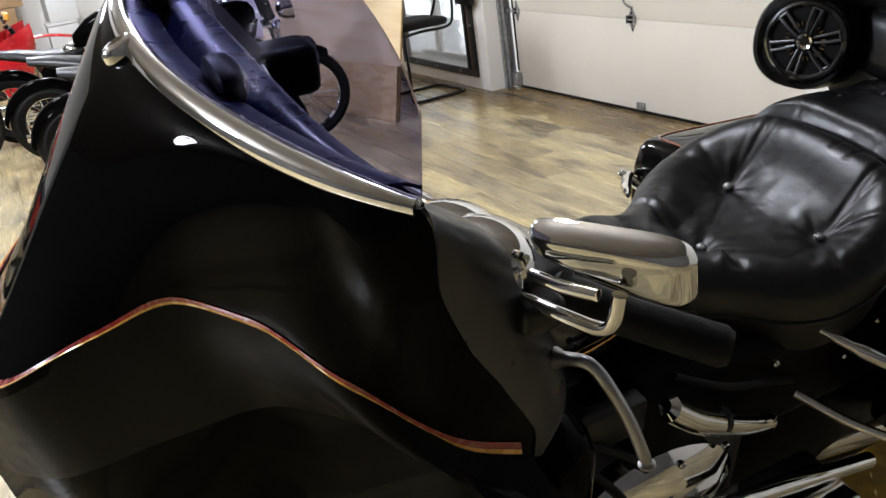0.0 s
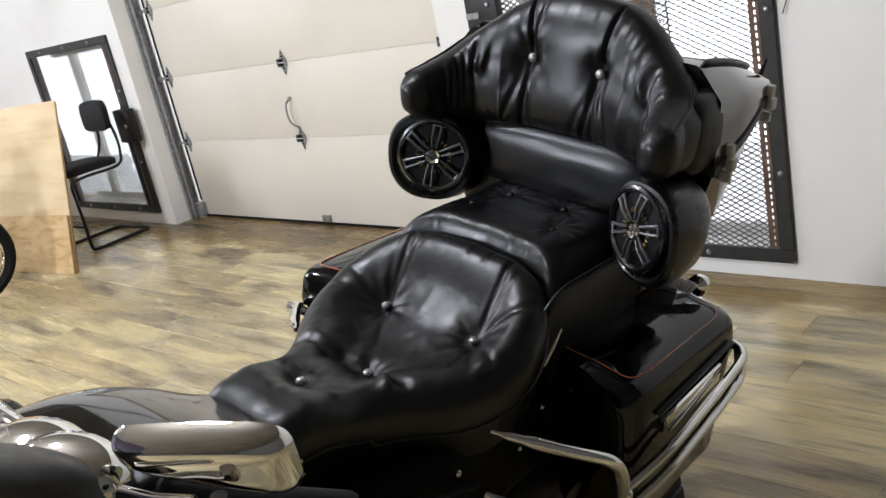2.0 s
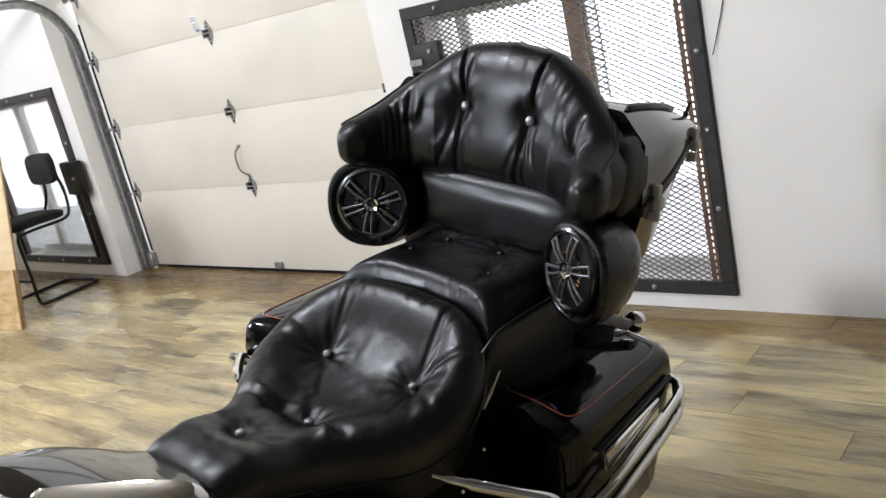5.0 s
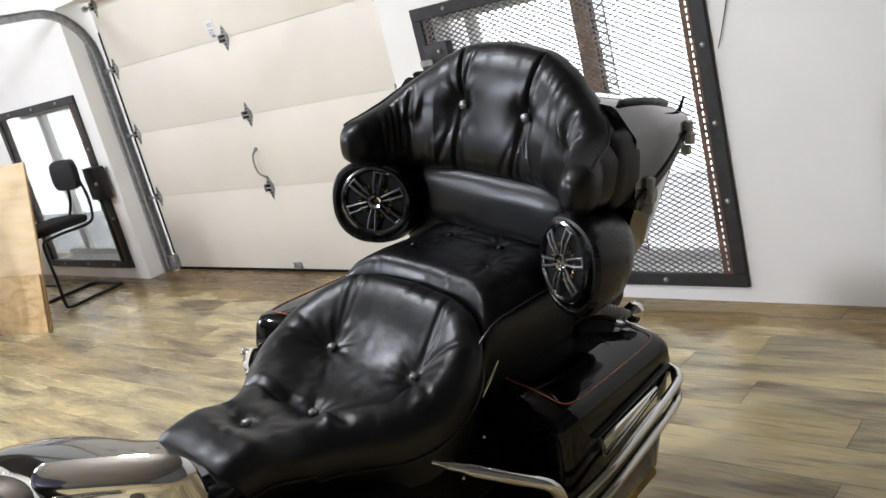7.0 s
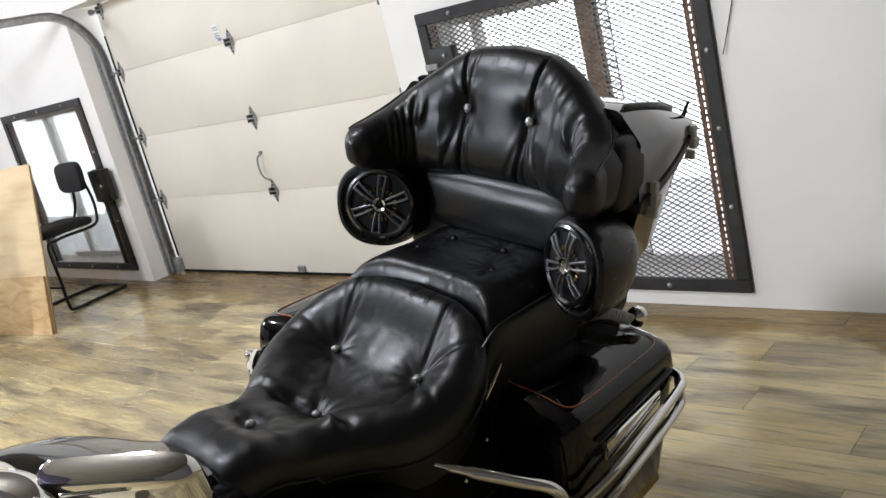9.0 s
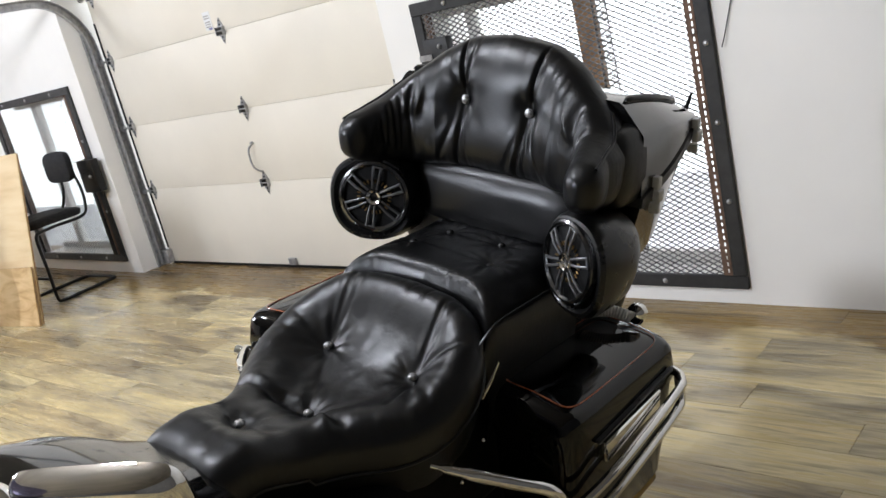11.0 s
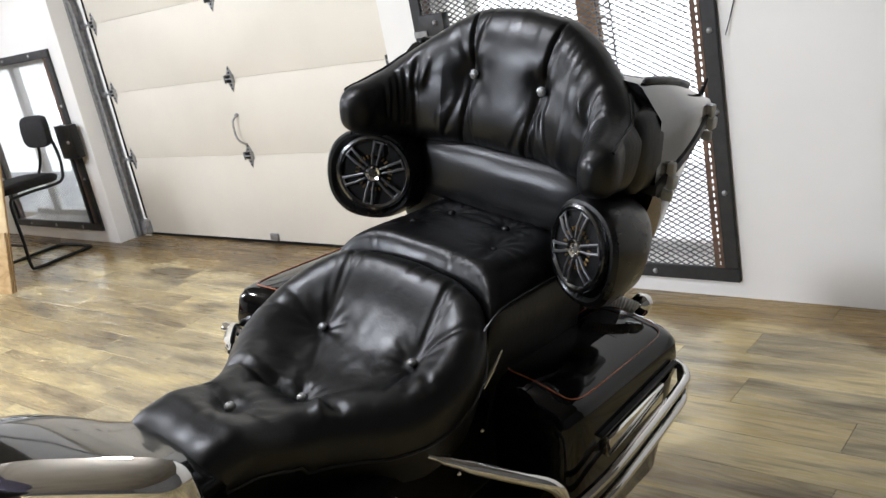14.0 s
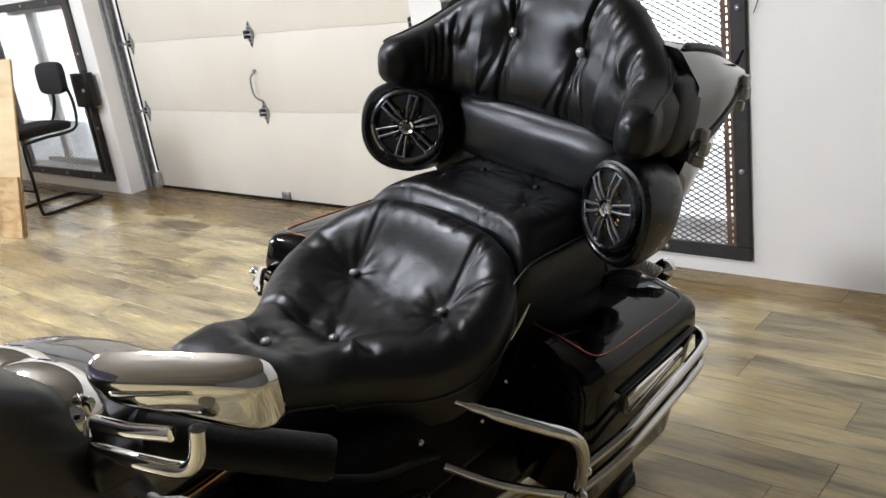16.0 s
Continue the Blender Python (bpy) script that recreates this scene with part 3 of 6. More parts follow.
SEAT_BUTTONS = [(-0.095, -2.345), (0.123, -2.342), (0.017, -2.508), (-0.004, -2.640)]
SEAT_CREASES = [
    ((-0.095, -2.345), (-0.135, -2.20), 0.009, 0.006), ((-0.095, -2.345), (-0.105, -2.18), 0.004, 0.005), ((-0.095, -2.345), (-0.165, -2.225), 0.003, 0.006),
    ((-0.095, -2.345), (-0.195, -2.335), 0.005, 0.009), ((-0.095, -2.345), (-0.200, -2.375), 0.004, 0.008),
    ((0.123, -2.342), (0.105, -2.205), 0.010, 0.006), ((0.123, -2.342), (0.135, -2.215), 0.004, 0.005), ((0.123, -2.342), (0.195, -2.265), 0.007, 0.006),
    ((0.123, -2.342), (0.205, -2.395), 0.009, 0.007), ((0.123, -2.342), (0.180, -2.425), 0.010, 0.007), ((0.123, -2.342), (0.150, -2.440), 0.006, 0.006),
    ((-0.095, -2.345), (0.017, -2.508), 0.007, 0.009), ((0.017, -2.508), (-0.130, -2.535), 0.020, 0.012), ((0.017, -2.508), (-0.05, -2.44), 0.004, 0.008),
    ((0.017, -2.508), (0.120, -2.520), 0.016, 0.010), ((-0.004, -2.640), (-0.08, -2.620), 0.006, 0.009), ((-0.004, -2.640), (0.075, -2.622), 0.005, 0.009),
    ((0.02, -2.19), (0.015, -2.225), 0.004, 0.004), ((0.06, -2.19), (0.055, -2.23), 0.004, 0.004),
]
SEAT_H = [(-2.80, 0.792), (-2.75, 0.804), (-2.69, 0.796), (-2.62, 0.774), (-2.56, 0.755), (-2.51, 0.737), (-2.44, 0.730), (-2.37, 0.746), (-2.30, 0.782), (-2.24, 0.828), (-2.20, 0.858), (-2.16, 0.868)]
SEAT_W = [(-2.80, 0.082), (-2.77, 0.098), (-2.70, 0.104), (-2.64, 0.110), (-2.58, 0.128), (-2.53, 0.158), (-2.47, 0.206), (-2.40, 0.238), (-2.34, 0.244), (-2.28, 0.232), (-2.24, 0.207), (-2.20, 0.168), (-2.175, 0.105), (-2.165, 0.0)]
SEAT_RIM = [(-2.80, 0.792), (-2.70, 0.800), (-2.60, 0.770), (-2.48, 0.764), (-2.38, 0.782), (-2.30, 0.812), (-2.22, 0.852), (-2.16, 0.870)]


def seat_edge(a, c):
    """Distance from the seat's middle to its outline in direction a."""
    dx, dy = math.cos(a), math.sin(a)
    lo, hi = 0.0, 0.6
    for _ in range(26):
        m = (lo + hi) / 2
        x, y = c[0] + dx * m, c[1] + dy * m
        if -2.80 < y < -2.165 and abs(x) < lerp_table(SEAT_W, y):
            lo = m
        else:
            hi = m
    return lo


SEAT_MID = (0.0, -2.36)
SEAT_ROUND = 240
SEAT_EDGE = [seat_edge(2 * math.pi * k / SEAT_ROUND, SEAT_MID) for k in range(SEAT_ROUND)]
for _ in range(3):
    SEAT_EDGE = [(SEAT_EDGE[k - 1] + 2 * SEAT_EDGE[k] + SEAT_EDGE[(k + 1) % SEAT_ROUND]) / 4 for k in range(SEAT_ROUND)]


def seat_height(x, y, r, a):
    w = max(0.05, lerp_table(SEAT_W, y))
    s = min(1.0, abs(x) / w)
    h = lerp_table(SEAT_H, y)
    q = min(1.0, max(0.0, (max(s, r if y < -2.2 else s) - 0.40) / 0.45))
    z = h + (max(h, lerp_table(SEAT_RIM, y)) - h) * q * q * (3 - 2 * q)
    z -= 0.040 * r ** 9
    z += 0.0016 * noise.noise(Vector((19 * math.cos(a), 19 * math.sin(a), 1.2 * r))) * r ** 4
    # the fold where the nose is stitched to the bowl, and the pulled ridge beside it
    d, t = dist_seg((x, y), (0.055, -2.515), (0.150, -2.575))
    z += 0.011 * math.exp(-(d / 0.013) ** 2) * math.sin(math.pi * min(1.0, t + 0.15))
    return z - tuft((x, y), SEAT_BUTTONS, SEAT_CREASES, 0.017, 0.026)


def rider_seat():
    c, na, nr = SEAT_MID, SEAT_ROUND, 56
    bm = bmesh.new()
    rings = []
    for j in range(1, nr + 1):
        r = j / nr
        ring = []
        for k in range(na):
            a = 2 * math.pi * k / na
            x, y = c[0] + SEAT_EDGE[k] * r * math.cos(a), c[1] + SEAT_EDGE[k] * r * math.sin(a)
            z = seat_height(x, y, r, a)
            z += 0.0020 * noise.noise(Vector((x * 14, y * 14, 0.3))) + 0.0009 * noise.noise(Vector((x * 60, y * 40, 2.3)))
            ring.append(Vector((x, y, z)))
        rings.append(ring)
    top = rings[-1]
    for out, drop in ((1.012, 0.012), (1.018, 0.030), (1.012, 0.055), (0.985, 0.09), (0.95, 0.13), (0.88, 0.17)):
        ring = []
        for k, p in enumerate(top):
            q = Vector((c[0] + (p.x - c[0]) * out, c[1] + (p.y - c[1]) * out, p.z - drop * (0.75 if p.y < -2.6 else 1.0)))
            q.z = max(q.z, 0.60)
            ring.append(q)
        rings.append(ring)
    vs = [[bm.verts.new(p) for p in ring] for ring in rings]
    for a, b in zip(vs, vs[1:]):
        for k in range(na):
            bm.faces.new((a[k], a[(k + 1) % na], b[(k + 1) % na], b[k]))
    mid = bm.verts.new((c[0], c[1], sum(p.z for p in rings[0]) / na))
    for k in range(na):
        bm.faces.new((mid, vs[0][k], vs[0][(k + 1) % na]))
    bm.faces.new(vs[-1])
    seat = part("rider_seat", bm, "leather", bike, "black button-tufted leather rider seat")
    for bx, by in SEAT_BUTTONS:
        z = seat_height(bx, by, 0.3, 0.0) + 0.009
        part("seat_button", ball(bmesh.new(), (bx, by, z), 0.0100, 14, 0.7), "leatherbutton", seat)
    bm = bmesh.new()
    pts = [p * 1.0 for p in rings[nr + 2]]
    tube(bm, pts + pts[:1], 0.0035, 6, False)
    part("welt", bm, "leather", seat)
    return seat


M["leatherbutton"] = plain("leather_button", (0.35, 0.35, 0.35), 0.28, 0.6, 0.2, 40.0)
rider_seat()

PILLION_BUTTONS = [(-0.085, -1.960), (0.052, -1.955), (-0.12, -2.045), (0.090, -2.050)]
PILLION_CREASES = [((-0.12, -2.045), (-0.14, -2.11), 0.005, 0.009), ((0.09, -2.05), (0.11, -2.12), 0.005, 0.009), ((-0.12, -2.045), (0.09, -2.05), 0.004, 0.018)]


def pillion():
    def front(x):
        """The rear outline of the rider seat, which the passenger seat hugs."""
        lo, hi = -2.36, -2.16
        for _ in range(22):
            m = (lo + hi) / 2
            if abs(x) < lerp_table(SEAT_W, m):
                lo = m
            else:
                hi = m
        return lo + 0.004

    bm = bmesh.new()
    n, k = 96, 60
    rows = []
    for i in range(n + 1):
        s = -1 + 2 * i / n
        x = 0.203 * s
        yf = front(min(abs(x), 0.198))
        row = []
        for j in range(k + 1):
            t = (j / k) ** 1.35
            y = yf + (-1.90 - yf) * t
            d = y - yf
            roll = 1 - math.exp(-d / 0.012)
            z = 0.832 + 0.044 * roll - 0.018 * min(1.0, d / 0.20)
            z -= 0.072 * abs(s) ** 7 + 0.026 * max(0.0, -2.19 - y) / 0.06
            a = math.atan2(y + 2.36, x)
            g = math.exp(-((d - 0.012) / 0.020) ** 2)
            z += g * (0.0022 * noise.noise(Vector((34 * a, 0.5, 2.0))) + 0.0018 * noise.noise(Vector((80 * a, 1.5, 4.0))))
            z -= tuft((x, y), PILLION_BUTTONS, PILLION_CREASES, 0.008, 0.022)
            z += 0.0016 * noise.noise(Vector((x * 15, y * 15, 3.0)))
            row.append((x, y, z))
        rows.append(row)
    left, right = [], []
    for drop, out in ((0.035, 0.004), (0.09, 0.006), (0.18, 0.0)):
        left.append([(p[0] - out, p[1], p[2] - drop) for p in rows[0]])
        right.append([(p[0] + out, p[1], p[2] - drop) for p in rows[-1]])
    allrows = left[::-1] + rows + right
    vs = [[bm.verts.new(p) for p in row] for row in allrows]
    for a, b in zip(vs, vs[1:]):
        for j in range(k):
            bm.faces.new((a[j], b[j], b[j + 1], a[j + 1]))
    low = [bm.verts.new((v.co.x, v.co.y, 0.64)) for v in [r[0] for r in vs]]
    for a, b, c, d in zip([r[0] for r in vs], [r[0] for r in vs][1:], low[1:], low):
        bm.faces.new((a, d, c, b))
    p = part("pillion_seat", bm, "leather", bike, "black tufted leather passenger seat with gathered edge")
    for bx, by in PILLION_BUTTONS:
        part("seat_button", ball(bmesh.new(), (bx, by, 0.850), 0.0085, 12, 0.7), "leather", p)
    bm = tube(bmesh.new(), smooth_path([(0.209, -2.25, 0.80), (0.210, -2.20, 0.822), (0.211, -2.12, 0.822), (0.211, -2.0, 0.812), (0.211, -1.93, 0.80)], 6), 0.0032, 6)
    part("welt", bm, "leather", p)


pillion()

BACK_BUTTONS = [(-0.088, 1.138), (0.083, 1.131)]
BACK_CREASES = [
    ((-0.088, 1.138), (-0.112, 1.268), 0.020, 0.0045), ((-0.088, 1.138), (-0.072, 1.270), 0.006, 0.005), ((-0.088, 1.138), (-0.150, 1.235), 0.003, 0.006),
    ((0.083, 1.131), (0.096, 1.265), 0.021, 0.0045), ((0.083, 1.131), (0.125, 1.245), 0.003, 0.006),
    ((-0.088, 1.138), (-0.112, 0.99), 0.013, 0.0055), ((-0.088, 1.138), (-0.160, 1.01), 0.006, 0.007), ((-0.088, 1.138), (-0.200, 1.045), 0.004, 0.008), ((-0.088, 1.138), (-0.075, 0.99), 0.003, 0.005),
    ((0.083, 1.131), (0.048, 0.985), 0.014, 0.0055), ((0.083, 1.131), (0.020, 0.995), 0.005, 0.006), ((0.083, 1.131), (0.078, 0.985), 0.005, 0.005), ((0.083, 1.131), (0.130, 1.00), 0.005, 0.008),
    ((-0.088, 1.138), (-0.205, 1.125), 0.003, 0.010), ((0.083, 1.131), (0.185, 1.115), 0.003, 0.010),
]
WING_CREASES = [
    ((0.235, 1.165), (0.255, 1.10), 0.014, 0.010), ((0.250, 1.10), (0.245, 1.00), 0.008, 0.010), ((0.215, 1.10), (0.270, 1.088), 0.009, 0.008),
    ((0.275, 1.135), (0.282, 1.03), 0.008, 0.006), ((0.295, 1.125), (0.296, 1.03), 0.009, 0.005), ((0.310, 1.115), (0.314, 1.04), 0.008, 0.005), ((0.330, 1.10), (0.330, 1.05), 0.006, 0.005),
]


def backrest():
    # plan of the horseshoe, one half, from the middle to the tip of an arm
    half = smooth_path([(0, -1.845, 0), (0.10, -1.847, 0), (0.180, -1.868, 0), (0.238, -1.908, 0), (0.272, -1.962, 0), (0.290, -2.015, 0), (0.299, -2.065, 0)], 16)
    acc = [0.0]
    for a, b in zip(half, half[1:]):
        acc.append(acc[-1] + (b - a).length)
    L = acc[-1]

    def on_plan(s):
        q = min(abs(s), L - 1e-6)
        k = max(i for i in range(len(acc) - 1) if acc[i] <= q)
        f = (q - acc[k]) / (acc[k + 1] - acc[k])
        p = half[k].lerp(half[k + 1], f)
        d = (half[min(k + 2, len(half) - 1)] - half[max(k - 1, 0)]).normalized()
        sg = 1 if s >= 0 else -1
        return Vector((sg * p.x, p.y, 0)), Vector((sg * -d.y, d.x, 0)).normalized()

    TOP = [(0.0, 1.270), (0.09, 1.260), (0.15, 1.234), (0.20, 1.200), (0.25, 1.165), (0.30, 1.130), (L, 1.096)]
    LOW = [(0.0, 0.978), (0.20, 0.978), (0.27, 0.980), (L, 1.012)]
    THICK = [(0.0, 0.050), (0.17, 0.050), (0.25, 0.042), (L, 0.036)]
    bm = bmesh.new()
    nu, nv = 330, 84
    rings = []
    for i in range(nu + 1):
        s = L * (2 * i / nu - 1)
        q = abs(s)
        p, n = on_plan(s)
        zt, zb, th = lerp_table(TOP, q), lerp_table(LOW, q), lerp_table(THICK, q)
        zc, hz = (zt + zb) / 2, (zt - zb) / 2
        e = max(0.0, (q - (L - 0.045)) / 0.045)
        k = math.sqrt(max(0.02, 1 - 0.98 * e * e))
        hz, th = hz * (0.35 + 0.65 * k), th * k
        arm = min(1.0, max(0.0, (q - 0.17) / 0.08))
        ring = []
        for j in range(nv):
            a = 2 * math.pi * j / nv
            c, sn = math.cos(a), math.sin(a)
            z = zc + hz * math.copysign(abs(sn) ** 0.72, sn)
            off = th * math.copysign(abs(c) ** 0.75, c)
            if c < 0.5 * arm:
                face = min(1.0, (0.5 * arm - c) * 2.2)
                d = tuft((s, z), BACK_BUTTONS, BACK_CREASES, 0.020, 0.027) + 0.40 * sum(cr[2] * math.exp(-(dist_seg((q, z), cr[0], cr[1])[0] / cr[3]) ** 2) for cr in WING_CREASES)
                edge = min(1.0, abs(z - zc) / hz)
                d += (0.0022 * noise.noise(Vector((s * 42, 2.0, z * 4))) + 0.0020 * noise.noise(Vector((s * 95, 5.0, z * 6)))) * max(0.0, edge - 0.45)
                fold, along = dist_seg((q, z), (0.212, 1.155), (0.250, 1.085))
                d -= 0.009 * math.exp(-(fold / 0.009) ** 2) * math.sin(math.pi * min(1.0, along + 0.1))
                d += 0.0035 * arm * noise.noise(Vector((q * 30, z * 22, 3.0 + (s > 0))))
                off += d * face
                off -= 0.012 * (1 - edge ** 4) * (1 - arm)
            if c > 0:
                off *= 1.0 + 1.15 * math.sin(math.pi * min(1.0, max(0.0, (q - 0.10) / 0.25))) * min(1.0, max(0.0, (1.20 - z) / 0.11))
            off += 0.0016 * noise.noise(Vector((s * 14, z * 14, 8.0)))
            lean = (0.17 - 0.10 * arm) * (z - 1.115)
            ring.append(p + n * (off + lean) + Vector((0, 0, z)))
        rings.append(ring)
    loft(bm, rings)
    b = part("backrest", bm, "leather", bike, "black button-tufted wrap-around passenger backrest with padded arms")
    for bs, bz in BACK_BUTTONS:
        p, n = on_plan(bs)
        d = -0.066 + tuft((bs, bz), BACK_BUTTONS, BACK_CREASES, 0.020, 0.027) + 0.17 * (bz - 1.115) - 0.006
        q = p + n * d + Vector((0, 0, bz))
        part("seat_button", ball(bmesh.new(), q, 0.0105, 14, 0.7, pose(0, 0, 0, 90)), "leatherbutton", b)
    # stitched seam between the gathered inside and the smooth outside of each arm
    for lo, hi in ((8, 70), (nu - 70, nu - 8)):
        pts = []
        for i in range(lo, hi):
            r = rings[i]
            f = (i - lo) / (hi - lo) if lo == 8 else 1 - (i - lo) / (hi - lo)
            j = int(nv * (0.145 + 0.03 * f))
            pts.append(r[j] + Vector((0, -0.001, 0.002)))
        pts = [sum(pts[max(0, i - 6):i + 7], Vector()) / len(pts[max(0, i - 6):i + 7]) for i in range(len(pts))]
        part("welt", tube(bmesh.new(), pts, 0.0036, 6), "leather", b)
    # leather gusset between each arm and the case behind it
    for sx in (-1, 1):
        bm = loft(bmesh.new(), [superring(sx * 0.288, 1.052, 0.038 * k, 0.082 * k, y, 32, 2.6) for y, k in ((-1.94, 0.7), (-1.925, 0.9), (-1.90, 0.98), (-1.86, 1.0), (-1.845, 0.98))])
        part("backrest_gusset", bm, "leather", b)
    # lower lumbar cushion
    bm = bmesh.new()
    rings = []
    for i in range(49):
        x = -0.235 + 0.45 * i / 48
        e = 1 - abs(2 * i / 48 - 1) ** 8 * 0.3
        rings.append([Vector((x, -1.862 - 0.066 * e * math.copysign(abs(math.cos(q)) ** 0.6, math.cos(q)) + 0.006 * math.sin(q) + 0.003 * noise.noise(Vector((x * 9, 3 * math.sin(q), 6.0))), 0.920 + 0.076 * e * math.copysign(abs(math.sin(q)) ** 0.6, math.sin(q)))) for q in (2 * math.pi * k / 40 for k in range(40))])
    loft(bm, rings)
    part("lumbar_cushion", bm, "leather", bike, "smooth black leather lower back cushion")


backrest()


def speaker_pod(sx):
    m = pose(sx * 0.268, -2.0 if sx < 0 else -2.02, 0.913 if sx < 0 else 0.898, -6, 0, -sx * 26)
    bm = bmesh.new()
    rings = [superring(sx * (0.010 - 0.40 * max(0.0, y)), -0.006, 0.100 * k, 0.101 * k, y, 48, 2.35) for y, k in ((-0.004, 0.80), (-0.012, 0.88), (-0.011, 0.95), (-0.002, 1.0), (0.02, 1.02), (0.06, 1.0), (0.10, 0.94), (0.135, 0.75))]
    loft(bm, rings)
    pod = part("speaker_pod", bm, "pod", bike, "black rear speaker pod with spoked grille", True, m)
    face = pose(0, -0.010, 0, 90)
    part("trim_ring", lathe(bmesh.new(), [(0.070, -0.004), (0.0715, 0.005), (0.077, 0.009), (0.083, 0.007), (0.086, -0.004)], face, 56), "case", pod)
    part("cone", lathe(bmesh.new(), [(0.072, 0.0005), (0.03, -0.006), (0.001, -0.006)], face, 30), "rubber", pod)
    for k in range(6):
        a = 2 * math.pi * k / 6 + 0.35
        bm = bmesh.new()
        r, t = Vector((math.cos(a), 0, math.sin(a))), Vector((-math.sin(a), 0, math.cos(a)))
        for off in (-0.0075, 0.0075):
            tube(bm, [r * 0.020 + t * off * 0.7 + Vector((0, -0.019, 0)), r * 0.045 + t * off + Vector((0, -0.021, 0)), r * 0.071 + t * off * 1.15 + Vector((0, -0.0165, 0))], [0.0026, 0.0030, 0.0032], 7)
        tube(bm, [r * 0.070 - t * 0.012 + Vector((0, -0.0165, 0)), r * 0.0705 + Vector((0, -0.0165, 0)), r * 0.070 + t * 0.012 + Vector((0, -0.0165, 0))], 0.0022, 6)
        part("grille_spoke", bm, "spoke", pod, "satin silver metal spoke pair")
    bm = bmesh.new()
    for k in range(26):
        a = 2 * math.pi * k / 26
        tube(bm, [Vector((0.033 * math.cos(a), -0.013, 0.033 * math.sin(a))), Vector((0.041 * math.cos(a), -0.014, 0.041 * math.sin(a)))], 0.0019, 5)
    part("tweeter_ring", bm, "brass", pod, "ring of brass-coloured tweeter slots")
    part("grille_hub", lathe(bmesh.new(), [(0.010, 0.007), (0.0115, 0.011), (0.016, 0.013), (0.0185, 0.009), (0.018, 0.0)], face, 24), "chrome", pod)
    return pod


M["pod"] = plain("satin_black_pod_plastic", (0.003, 0.003, 0.003), 0.30, 0.0, 0.3, 8.0, 0.06, 200.0, rough_vary=0.05, spec=0.5)
M["brass"] = plain("dull_brass", (0.30, 0.19, 0.07), 0.4, 0.8, 0.2, 30.0)
speaker_pod(-1)
speaker_pod(1)
for sx in (-1, 1):
    bm = bmesh.new()
    loft(bm, [superring(sx * 0.20, 0.860, 0.075 * k, 0.105 * k, y, 28, 3.2) for y, k in ((-1.915, 0.7), (-1.91, 0.9), (-1.895, 1.0), (-1.86, 1.0), (-1.80, 0.95))])
    part("speaker_mount", bm, "leather", bike, "black leather speaker mount")


CASE_LOW = [(-1.885, 0.812), (-1.79, 0.812), (-1.72, 0.832), (-1.65, 0.888), (-1.60, 0.958), (-1.545, 1.022)]
CASE_SEAM = [(-1.885, 0.968), (-1.81, 0.986), (-1.70, 1.016), (-1.60, 1.042), (-1.545, 1.052)]
CASE_FACET = [(-1.885, 1.120), (-1.81, 1.112), (-1.70, 1.100), (-1.60, 1.086), (-1.545, 1.076)]
CASE_TOP = [(-1.885, 1.176), (-1.81, 1.166), (-1.70, 1.142), (-1.60, 1.112), (-1.545, 1.094)]


def case_half(y):
    return 0.327 - 0.030 * max(0.0, (y + 1.75) / 0.2) ** 1.6


